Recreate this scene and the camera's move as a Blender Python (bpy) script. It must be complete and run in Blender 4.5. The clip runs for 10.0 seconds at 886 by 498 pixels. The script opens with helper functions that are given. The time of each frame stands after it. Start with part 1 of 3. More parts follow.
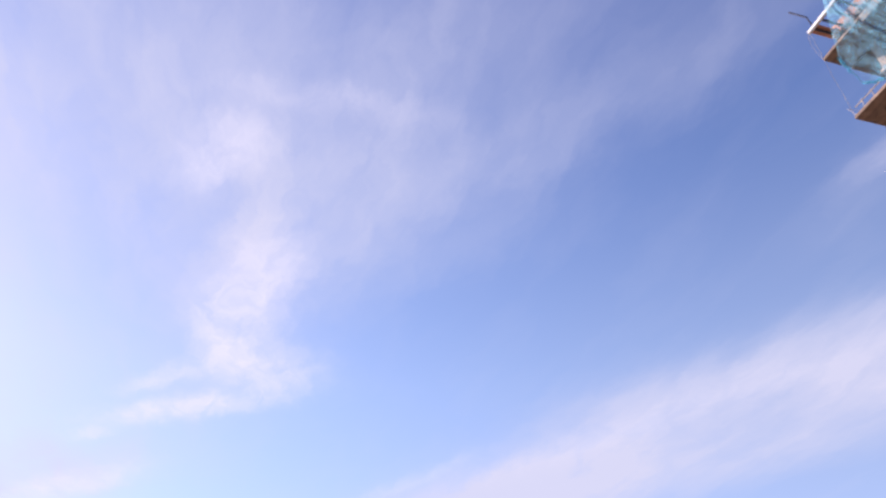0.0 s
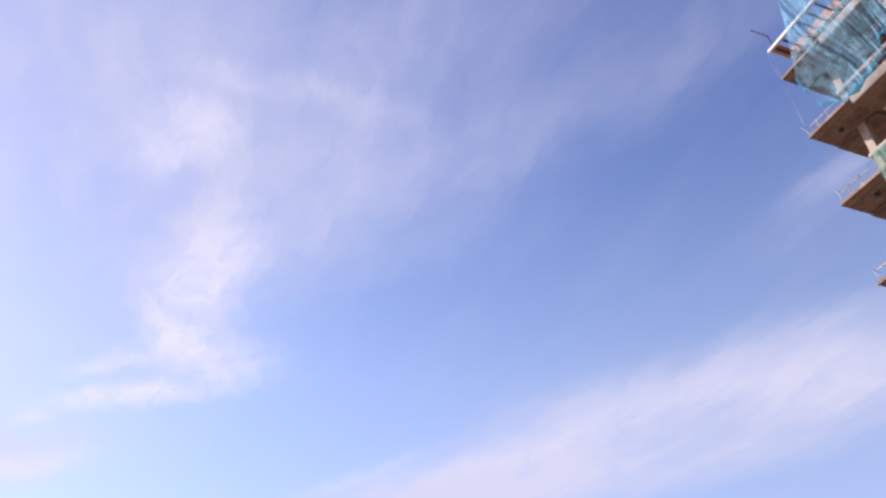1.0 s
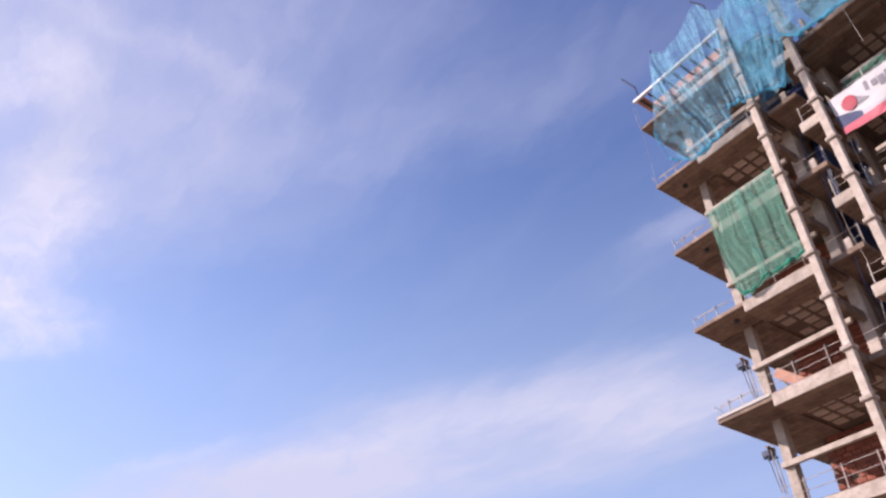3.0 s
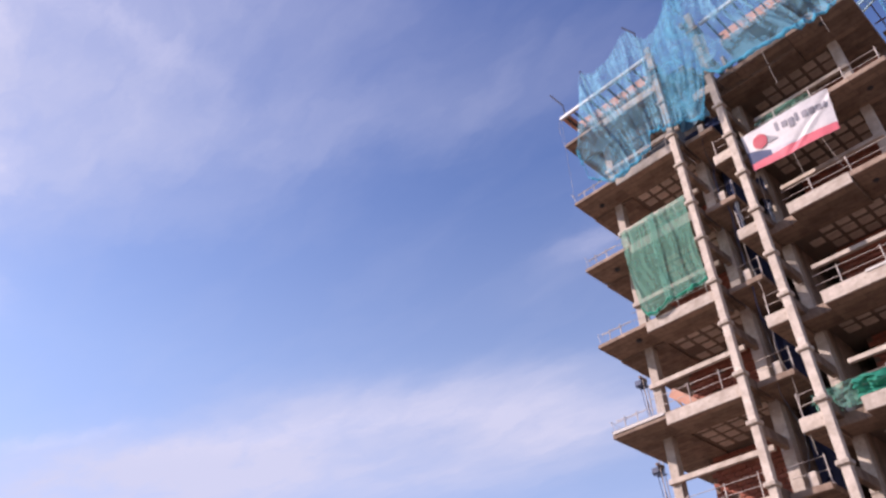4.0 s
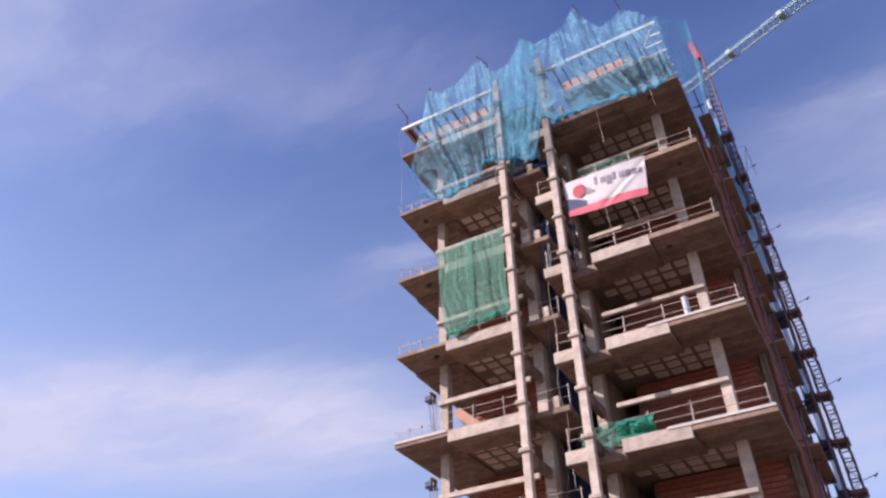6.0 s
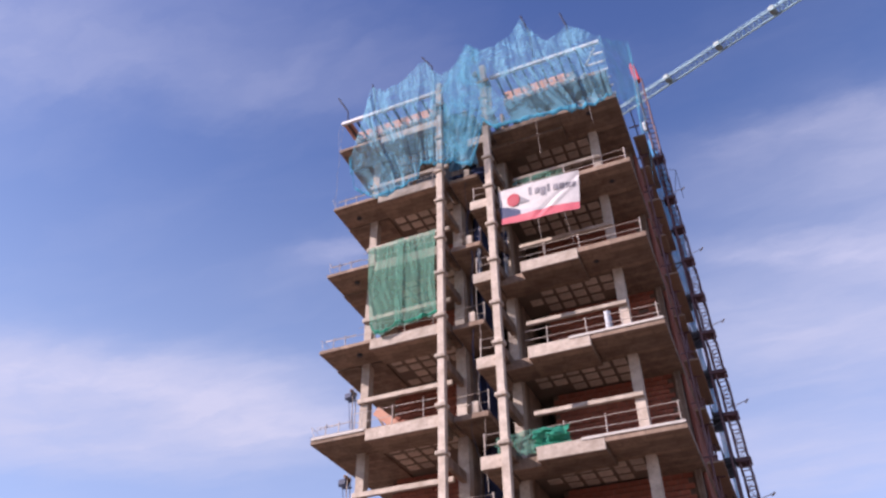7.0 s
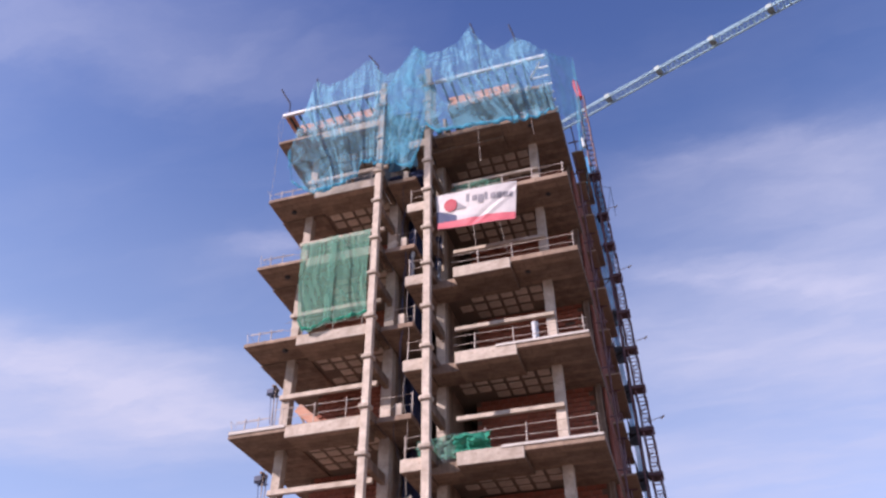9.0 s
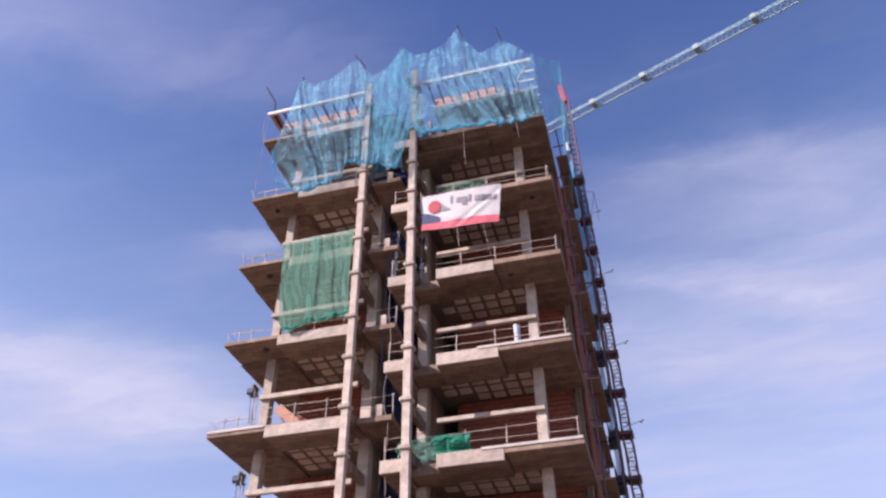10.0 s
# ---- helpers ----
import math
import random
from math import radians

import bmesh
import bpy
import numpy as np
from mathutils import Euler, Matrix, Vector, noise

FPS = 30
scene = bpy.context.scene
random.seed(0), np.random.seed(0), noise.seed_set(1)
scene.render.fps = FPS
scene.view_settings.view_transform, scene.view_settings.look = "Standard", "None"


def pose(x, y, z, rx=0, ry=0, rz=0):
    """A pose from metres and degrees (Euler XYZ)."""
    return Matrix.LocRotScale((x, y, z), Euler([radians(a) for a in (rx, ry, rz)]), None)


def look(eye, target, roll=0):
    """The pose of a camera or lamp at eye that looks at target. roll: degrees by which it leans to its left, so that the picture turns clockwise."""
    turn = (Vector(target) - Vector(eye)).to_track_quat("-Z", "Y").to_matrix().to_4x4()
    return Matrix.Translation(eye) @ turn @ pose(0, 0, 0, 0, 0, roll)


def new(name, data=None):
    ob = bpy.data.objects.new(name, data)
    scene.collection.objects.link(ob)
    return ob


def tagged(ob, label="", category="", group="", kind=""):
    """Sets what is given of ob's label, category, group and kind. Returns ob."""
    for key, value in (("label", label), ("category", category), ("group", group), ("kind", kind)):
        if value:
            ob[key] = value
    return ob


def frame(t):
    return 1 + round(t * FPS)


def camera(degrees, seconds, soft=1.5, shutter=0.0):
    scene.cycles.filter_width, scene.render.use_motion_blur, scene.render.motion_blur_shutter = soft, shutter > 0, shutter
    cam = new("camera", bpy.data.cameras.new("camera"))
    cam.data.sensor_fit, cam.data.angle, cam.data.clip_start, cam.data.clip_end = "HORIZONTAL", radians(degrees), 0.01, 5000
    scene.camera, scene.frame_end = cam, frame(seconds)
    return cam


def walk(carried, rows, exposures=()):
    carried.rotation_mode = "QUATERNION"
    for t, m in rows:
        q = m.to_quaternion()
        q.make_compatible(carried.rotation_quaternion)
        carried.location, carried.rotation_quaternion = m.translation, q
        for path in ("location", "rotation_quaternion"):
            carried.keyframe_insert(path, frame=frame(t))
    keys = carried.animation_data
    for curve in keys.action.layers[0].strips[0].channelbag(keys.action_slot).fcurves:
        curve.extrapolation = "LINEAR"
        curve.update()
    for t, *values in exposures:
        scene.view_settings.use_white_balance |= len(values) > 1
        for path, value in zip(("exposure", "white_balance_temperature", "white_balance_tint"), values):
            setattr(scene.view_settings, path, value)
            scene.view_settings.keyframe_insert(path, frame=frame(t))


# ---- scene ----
EYE = (12.06, -18.37, 1.6)
# seconds, bearing from +Y towards +X, elevation, roll (degrees)
TURN = [(0.0, -71.15, 38.80, -2.55), (0.5, -69.41, 38.60, -2.35), (1.0, -67.24, 38.51, -2.28), (1.5, -64.56, 38.45, -2.20),
        (2.0, -61.18, 38.31, -2.05), (2.5, -57.45, 38.19, -1.90), (4.0, -45.98, 37.99, -1.50), (4.5, -42.03, 37.99, -1.46),
        (5.0, -37.82, 37.91, -1.38), (5.5, -33.35, 37.86, -1.25), (7.0, -22.84, 37.80, -0.70), (7.5, -20.76, 37.79, -0.58),
        (8.0, -19.15, 37.81, -0.52), (8.5, -17.81, 37.87, -0.52), (9.0, -16.71, 37.93, -0.52), (9.5, -15.84, 37.98, -0.50),
        (10.0, -15.15, 38.04, -0.52)]


def heading(az, el):
    a, e = radians(az), radians(el)
    return Vector((math.sin(a) * math.cos(e), math.cos(a) * math.cos(e), math.sin(e)))


cam = camera(59.26, 10.0, soft=2.5)
walk(cam, [(t, look(EYE, Vector(EYE) + 10 * heading(az, el), roll)) for t, az, el, roll in TURN],
     exposures=[(0.0, 0.79, 6580, 25), (2.5, 0.74, 6560, 25), (5.5, 0.68, 6450, 27), (10.0, 0.69, 6420, 28)])

# ---- sky, clouds and sun ----
SUN_AZ, SUN_EL = -127.0, 29.5
world = bpy.data.worlds.new("sky")
scene.world = world
world.use_nodes = True


class Nodes:
    """Short hand for wiring a node tree."""

    def __init__(self, tree):
        self.tree = tree
        tree.nodes.clear()

    def add(self, kind, **values):
        n = self.tree.nodes.new(kind)
        for key, value in values.items():
            setattr(n, key, value)
        return n

    def put(self, socket, value):
        if hasattr(value, "is_output"):
            self.tree.links.new(value, socket)
        else:
            socket.default_value = value

    def math(self, op, a, b=0.0, clamp=False):
        n = self.add("ShaderNodeMath", operation=op, use_clamp=clamp)
        self.put(n.inputs[0], a)
        self.put(n.inputs[1], b)
        return n.outputs[0]

    def vec(self, op, a, b=(0, 0, 0)):
        n = self.add("ShaderNodeVectorMath", operation=op)
        self.put(n.inputs[0], a)
        self.put(n.inputs[1], b)
        return n.outputs["Value"] if op in ("LENGTH", "DOT_PRODUCT", "DISTANCE") else n.outputs[0]

    def mapping(self, v, loc=(0, 0, 0), rot=(0, 0, 0), scale=(1, 1, 1), kind="POINT"):
        n = self.add("ShaderNodeMapping", vector_type=kind)
        self.put(n.inputs["Vector"], v)
        self.put(n.inputs["Location"], loc)
        self.put(n.inputs["Rotation"], rot)
        self.put(n.inputs["Scale"], scale)
        return n.outputs[0]

    def noise(self, v, scale, detail=4.0, rough=0.55, distort=0.0):
        n = self.add("ShaderNodeTexNoise")
        self.put(n.inputs["Vector"], v)
        self.put(n.inputs["Scale"], scale)
        self.put(n.inputs["Detail"], detail)
        self.put(n.inputs["Roughness"], rough)
        self.put(n.inputs["Distortion"], distort)
        return n

    def span(self, v, a, b, c=0.0, d=1.0, smooth=False):
        n = self.add("ShaderNodeMapRange", interpolation_type="SMOOTHSTEP" if smooth else "LINEAR")
        for i, q in enumerate((v, a, b, c, d)):
            self.put(n.inputs[i], q)
        return n.outputs[0]

    def mix(self, fac, a, b, blend="MIX"):
        n = self.add("ShaderNodeMix", data_type="RGBA", blend_type=blend)
        self.put(n.inputs[0], fac)
        self.put(n.inputs[6], a if hasattr(a, "is_output") else (*a, 1))
        self.put(n.inputs[7], b if hasattr(b, "is_output") else (*b, 1))
        return n.outputs[2]


g = Nodes(world.node_tree)
sky = g.add("ShaderNodeTexSky", sky_type="NISHITA", sun_disc=False, sun_elevation=radians(SUN_EL), sun_rotation=radians(SUN_AZ),
            altitude=600, air_density=1.0, dust_density=0.5, ozone_density=3.0)
way = g.add("ShaderNodeTexCoord").outputs["Generated"]
split = g.add("ShaderNodeSeparateXYZ")
g.put(split.inputs[0], way)
up = g.math("MAXIMUM", split.outputs[2], 0.05)
flat = g.add("ShaderNodeCombineXYZ")
g.put(flat.inputs[0], g.math("DIVIDE", split.outputs[0], up))
g.put(flat.inputs[1], g.math("DIVIDE", split.outputs[1], up))
layer = flat.outputs[0]
# the cloud layer, seen as a plane overhead: a slow warp, then a ragged one
warp = g.noise(layer, 1.9, 3.0).outputs["Color"]
slow = g.vec("ADD", layer, g.mapping(warp, loc=(-0.05, -0.05, 0), scale=(0.10, 0.10, 0)))
ragged = g.noise(g.mapping(layer, rot=(0, 0, radians(-32)), scale=(0.8, 1.5, 1)), 8.0, 6.0, 0.62).outputs["Color"]
bent = g.vec("ADD", slow, g.mapping(ragged, loc=(-0.06, -0.06, 0), scale=(0.12, 0.12, 0)))
# centre (x, y), heading of the long axis, half length, half width, amount, crispness of the rim
BANKS = [(-1.79, 1.44, 34, 0.82, 0.46, 0.62, 2.4), (-2.62, 0.96, 33, 0.72, 0.40, 0.74, 2.0), (-1.28, 1.66, 20, 0.36, 0.31, 0.45, 2.0),
         (-2.05, 1.10, 34, 0.55, 0.13, 0.25, 1.2), (-1.52, 1.30, 36, 0.42, 0.10, 0.16, 1.2),
         (-1.75, -0.80, 5, 1.20, 0.55, 0.80, 1.0), (-0.85, -0.50, 25, 0.55, 0.40, 0.50, 1.0), (-2.55, -0.42, 45, 0.45, 0.20, 0.55, 1.2),
         (-0.98, -0.08, 60, 0.52, 0.36, 0.34, 1.2), (-0.72, 0.12, 60, 0.42, 0.24, 0.32, 1.1),
         (-1.10, 0.16, 55, 0.42, 0.30, 0.44, 1.5), (-1.55, 0.02, 8, 0.52, 0.24, 0.40, 1.3), (-0.74, 0.56, 40, 0.40, 0.11, 0.22, 1.2),
         (-0.52, 0.64, 27, 0.34, 0.10, 0.16, 1.2), (-0.63, 0.32, 58, 0.28, 0.09, 0.16, 1.2), (-0.84, 1.14, 5, 0.22, 0.09, 0.11, 1.1),
         (0.26, 1.22, 4, 0.34, 0.16, 0.36, 1.8), (0.55, 1.42, 25, 0.34, 0.26, 0.40, 1.6), (0.38, 1.86, 14, 0.70, 0.36, 0.62, 1.6),
         (0.35, 2.70, 8, 0.95, 0.50, 0.42, 1.5), (0.22, 1.50, 24, 0.36, 0.07, 0.26, 1.2), (1.40, 2.20, 10, 0.70, 0.60, 0.50, 1.4),
         (-0.45, 2.30, 20, 0.50, 0.30, 0.30, 1.4)]
# thicker torn tufts
TUFTS = [(-1.02, -0.06, 35, 0.11, 0.07, 1.05, 1.5), (-0.85, 0.10, 82, 0.18, 0.035, 0.40, 1.2), (-1.30, 0.07, -8, 0.14, 0.10, 0.70, 1.4),
         (-1.54, 0.03, 8, 0.20, 0.11, 1.10, 1.6), (-1.75, 0.10, 75, 0.16, 0.12, 0.95, 1.4), (-1.99, -0.05, 60, 0.27, 0.075, 1.15, 1.5),
         (-1.85, -0.13, 45, 0.14, 0.04, 0.75, 1.3), (-2.22, -0.32, 60, 0.07, 0.035, 0.60, 1.3), (-2.60, -0.38, 48, 0.30, 0.09, 0.80, 1.3),
         (-0.70, 1.11, 10, 0.09, 0.05, 0.38, 1.3), (-1.85, 1.18, 34, 0.60, 0.10, 0.32, 1.2), (0.20, 1.12, 6, 0.20, 0.05, 0.16, 1.2),
         (0.30, 1.58, 28, 0.36, 0.06, 0.35, 1.2), (-2.35, 0.66, 30, 0.30, 0.05, 0.35, 1.2)]


def gathered(banks, at):
    total = 0.0
    for x, y, turn, a, b, amount, crisp in banks:
        d = g.mapping(at, (x, y, 0), (0, 0, radians(turn)), (a, b, 1), "TEXTURE")
        d2 = g.vec("DOT_PRODUCT", d, d)
        total = g.math("ADD", g.math("MULTIPLY", g.math("POWER", 0.3, g.math("POWER", d2, crisp)), amount), total)
    return total


grain = g.noise(g.mapping(bent, rot=(0, 0, radians(-32)), scale=(0.9, 2.4, 1)), 2.6, 6.0, 0.55, 0.3).outputs["Fac"]
fluff = g.noise(g.mapping(bent, rot=(0, 0, radians(-35)), scale=(1.2, 2.0, 1)), 7.0, 6.0, 0.60, 0.4).outputs["Fac"]
veil = g.math("MULTIPLY", gathered(BANKS, bent), g.math("ADD", g.span(grain, 0.30, 0.70, 0.54, 1.00), g.span(fluff, 0.3, 0.7, 0.0, 0.14)))
torn = g.math("MULTIPLY", gathered(TUFTS, bent), g.span(fluff, 0.34, 0.66, 0.24, 0.68))
# the air itself grows milky towards the horizon, and a thin high film lies over all
low_air = g.span(split.outputs[2], 0.72, 0.34, 0.0, 0.30)
thin = g.math("ADD", g.span(grain, 0.45, 0.8, 0.0, 0.07), low_air)
cloud = g.math("MINIMUM", g.math("ADD", g.math("MULTIPLY", veil, 0.74), thin), 0.92)
torn = g.math("MINIMUM", torn, 0.85)
height = g.mix(g.span(split.outputs[2], 0.48, 0.86), (0.97, 1.00, 1.02), (0.61, 0.675, 0.90))
tinted = g.mix(1.0, sky.outputs[0], height, "MULTIPLY")
milk = g.mix(torn, g.mix(cloud, tinted, (3.05, 3.30, 4.00)), (4.0, 4.1, 4.65))
back = g.add("ShaderNodeBackground")
g.put(back.inputs["Color"], milk)
g.put(back.inputs["Strength"], 0.13)
g.put(g.add("ShaderNodeOutputWorld").inputs[0], back.outputs[0])

sun = new("sun", bpy.data.lights.new("sun", "SUN"))
sun.data.energy, sun.data.angle, sun.data.color = 4.8, radians(0.6), (1.0, 0.93, 0.84)
sun.matrix_world = look(Vector((0, 0, 60)) + 40 * heading(SUN_AZ, SUN_EL), (0, 0, 60))

# ---- materials ----


def surface(name, colour, other, scale=2.0, rough=0.85, bump=0.3, fine=30.0, metal=0.0, spots=None, stretch=(1, 1, 1), boards=0.0):
    """A worn surface: two colours in broad patches, fine grain, relief, and random difference from piece to piece."""
    m = bpy.data.materials.new(name)
    m.use_nodes = True
    n = Nodes(m.node_tree)
    at = n.mapping(n.add("ShaderNodeTexCoord").outputs["Object"], scale=stretch)
    broad = n.noise(at, scale, 5.0, 0.6, 0.2).outputs["Fac"]
    grit = n.noise(at, fine, 4.0, 0.65).outputs["Fac"]
    col = n.mix(n.span(broad, 0.32, 0.68), colour, other)
    col = n.mix(n.span(grit, 0.35, 0.72, 0.0, 0.5), col, tuple(c * 0.55 for c in colour))
    if spots:
        col = n.mix(n.span(n.noise(at, scale * 2.7, 6.0, 0.7).outputs["Fac"], 0.58, 0.72, 0, 0.75), col, spots)
    relief = n.math("ADD", grit, n.math("MULTIPLY", broad, 1.5))
    if boards:
        w = n.add("ShaderNodeTexBrick", offset=0.5, offset_frequency=2)
        n.put(w.inputs["Vector"], n.vec("ADD", n.add("ShaderNodeTexCoord").outputs["Object"], n.mapping(n.noise(at, 3.0).outputs["Color"], scale=(0.03, 0.03, 0))))
        for key, value in (("Color1", (0.68, 0.66, 0.64, 1)), ("Color2", (1.18, 1.15, 1.12, 1)), ("Mortar", (0.40, 0.37, 0.35, 1)), ("Scale", 1.0), ("Mortar Size", 0.012), ("Mortar Smooth", 0.6), ("Bias", 0.0), ("Brick Width", 1.3), ("Row Height", boards)):
            n.put(w.inputs[key], value)
        col = n.mix(0.8, col, w.outputs["Color"], "MULTIPLY")
        relief = n.math("SUBTRACT", relief, n.math("MULTIPLY", w.outputs["Fac"], 0.8))
    rnd = n.add("ShaderNodeObjectInfo").outputs["Random"]
    val = n.add("ShaderNodeHueSaturation")
    n.put(val.inputs["Color"], col)
    n.put(val.inputs["Value"], n.span(rnd, 0, 1, 0.85, 1.13))
    sh = n.add("ShaderNodeBsdfPrincipled")
    n.put(sh.inputs["Base Color"], val.outputs[0])
    n.put(sh.inputs["Roughness"], n.span(broad, 0.3, 0.7, rough - 0.08, min(1, rough + 0.08)))
    sh.inputs["Metallic"].default_value = metal
    b = n.add("ShaderNodeBump")
    b.inputs["Distance"].default_value = 0.02
    b.inputs["Strength"].default_value = bump
    n.put(b.inputs["Height"], relief)
    n.put(sh.inputs["Normal"], b.outputs[0])
    n.put(n.add("ShaderNodeOutputMaterial").inputs[0], sh.outputs[0])
    return m


def gauze(name, colour, dense, thin, scale=1.4):
    """Woven netting: thread that scatters and lets light pass, gathered into streaks that run with the folds of the weave map."""
    m = bpy.data.materials.new(name)
    m.use_nodes = True
    n = Nodes(m.node_tree)
    co = n.add("ShaderNodeTexCoord")
    patches = n.noise(co.outputs["Object"], scale, 4.0, 0.6, 0.8).outputs["Fac"]
    folds = n.noise(n.mapping(co.outputs["UV"], scale=(1.0, 0.13, 1)), 3.0, 4.0, 0.6, 0.5).outputs["Fac"]
    fine = n.noise(n.mapping(co.outputs["UV"], loc=(3, 1, 0), scale=(1.0, 0.10, 1)), 9.0, 4.0, 0.62, 0.3).outputs["Fac"]
    body = n.math("ADD", n.math("MULTIPLY", patches, 0.50), n.math("ADD", n.math("MULTIPLY", folds, 0.27), n.math("MULTIPLY", fine, 0.23)))
    thread = n.add("ShaderNodeBsdfDiffuse")
    n.put(thread.inputs[0], n.mix(n.span(fine, 0.3, 0.7), colour, tuple(min(1, c * 1.25 + 0.02) for c in colour)))
    glow = n.add("ShaderNodeBsdfTranslucent")
    n.put(glow.inputs[0], (*colour, 1))
    cloth = n.add("ShaderNodeMixShader")
    n.put(cloth.inputs[0], 0.35)
    n.put(cloth.inputs[1], thread.outputs[0])
    n.put(cloth.inputs[2], glow.outputs[0])
    clear = n.add("ShaderNodeBsdfTransparent")
    out = n.add("ShaderNodeMixShader")
    n.put(out.inputs[0], n.span(body, 0.40, 0.60, thin, dense))
    n.put(out.inputs[1], clear.outputs[0])
    n.put(out.inputs[2], cloth.outputs[0])
    n.put(n.add("ShaderNodeOutputMaterial").inputs[0], out.outputs[0])
    return m


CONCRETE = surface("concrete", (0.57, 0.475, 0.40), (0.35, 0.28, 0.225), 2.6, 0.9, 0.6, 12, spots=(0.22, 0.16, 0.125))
# board-marked, stained concrete, darkened to carry the shade under slabs and inside bays
SHADED_CONCRETE = surface("shaded_board_marked_concrete", (0.31, 0.22, 0.165), (0.17, 0.115, 0.085), 2.2, 0.92, 0.6, 10, spots=(0.10, 0.065, 0.045), boards=0.24)
PALE = surface("pale_plastered_concrete", (0.62, 0.57, 0.53), (0.50, 0.45, 0.41), 1.5, 0.9, 0.2, 30)
BLOCK = surface("vaulting_block", (0.70, 0.58, 0.48), (0.48, 0.39, 0.32), 2.5, 0.95, 0.4, 30)
BRICK = surface("hollow_brick", (0.38, 0.125, 0.08), (0.24, 0.075, 0.05), 2.5, 0.92, 0.4, 30)
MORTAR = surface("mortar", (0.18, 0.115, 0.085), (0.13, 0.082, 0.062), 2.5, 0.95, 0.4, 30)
WHITE = surface("white_painted_steel", (0.80, 0.80, 0.80), (0.70, 0.69, 0.68), 2.0, 0.5, 0.1, 30)
PLASTIC = surface("grey_white_plastic", (0.46, 0.48, 0.52), (0.36, 0.38, 0.42), 2.0, 0.5, 0.1, 30)
RAIL = surface("galvanised_tube", (0.52, 0.44, 0.39), (0.36, 0.29, 0.25), 3.0, 0.6, 0.15, 40)
RUST = surface("rusty_steel", (0.19, 0.10, 0.105), (0.12, 0.068, 0.08), 3.0, 0.7, 0.3, 40, metal=0.2)
RED = surface("red_painted_steel", (0.62, 0.06, 0.07), (0.52, 0.05, 0.06), 3.0, 0.5, 0.15, 40)
CYAN = surface("pale_blue_painted_steel", (0.34, 0.51, 0.58), (0.26, 0.42, 0.50), 2.0, 0.5, 0.1, 40)
TIMBER = surface("shuttering_timber", (0.34, 0.23, 0.16), (0.22, 0.145, 0.10), 3.0, 0.85, 0.3, 30, stretch=(1, 6, 1))
DARK = surface("dark_steel", (0.05, 0.05, 0.06), (0.03, 0.03, 0.035), 3.0, 0.6, 0.2, 40)
EARTH = surface("site_earth", (0.22, 0.16, 0.12), (0.15, 0.11, 0.082), 0.3, 0.95, 0.4, 6)
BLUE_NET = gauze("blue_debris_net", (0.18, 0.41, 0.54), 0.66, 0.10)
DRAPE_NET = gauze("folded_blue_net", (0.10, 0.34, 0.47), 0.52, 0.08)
HEM_NET = gauze("gathered_blue_net", (0.07, 0.35, 0.50), 0.80, 0.25)
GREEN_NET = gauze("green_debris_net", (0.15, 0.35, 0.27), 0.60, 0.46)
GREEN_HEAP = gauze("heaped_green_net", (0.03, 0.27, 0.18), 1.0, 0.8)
SIDE_NET = gauze("shaded_blue_net", (0.09, 0.34, 0.60), 0.94, 0.62)
# recess shade between the ceiling blocks, put into a darker concrete
SHADED_RIB = surface("shaded_rib_concrete", (0.235, 0.175, 0.135), (0.17, 0.125, 0.10), 1.2, 0.95, 0.3, 24)
PINK = surface("clay_board", (0.58, 0.30, 0.20), (0.46, 0.22, 0.15), 2.5, 0.85, 0.2, 30)
GREY = surface("grey_shutter_ply", (0.17, 0.175, 0.20), (0.09, 0.095, 0.11), 1.4, 0.7, 0.2, 20)
TARP = surface("deep_blue_sheet", (0.03, 0.05, 0.14), (0.015, 0.025, 0.07), 2.0, 0.6, 0.3, 20)
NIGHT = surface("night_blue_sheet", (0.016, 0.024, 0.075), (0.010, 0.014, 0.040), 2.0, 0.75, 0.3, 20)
# near black, for the unlit depth of the stair bay
STAIR_SHADE = surface("stair_shade_black", (0.018, 0.016, 0.018), (0.010, 0.009, 0.012), 2.0, 0.8, 0.3, 20)
# dark teal for the shaded part of the net beside the column
NET_SHADE = surface("net_shade_teal", (0.03, 0.10, 0.15), (0.02, 0.065, 0.10), 2.0, 0.7, 0.3, 20)
VINYL = surface("white_vinyl", (0.57, 0.53, 0.52), (0.48, 0.44, 0.44), 2.0, 0.55, 0.05, 20)
BAND = surface("coral_print", (0.60, 0.12, 0.15), (0.52, 0.09, 0.12), 3.0, 0.55, 0.05, 20)
NAVY = surface("navy_print", (0.05, 0.06, 0.14), (0.04, 0.05, 0.11), 3.0, 0.55, 0.05, 20)
NAVY_PALE = surface("pale_grey_print", (0.52, 0.50, 0.53), (0.46, 0.44, 0.47), 3.0, 0.55, 0.05, 20)
CRIMSON = surface("crimson_print", (0.38, 0.025, 0.045), (0.33, 0.02, 0.04), 3.0, 0.55, 0.05, 20)
INK = surface("grey_print", (0.25, 0.23, 0.25), (0.20, 0.18, 0.20), 3.0, 0.55, 0.05, 20)
ORANGE = surface("faded_orange_steel", (0.34, 0.11, 0.075), (0.22, 0.075, 0.06), 3.0, 0.6, 0.15, 40)
OCHRE = surface("ochre_painted_steel", (0.36, 0.42, 0.41), (0.28, 0.34, 0.34), 3.0, 0.6, 0.15, 40)

# ---- building blocks ----


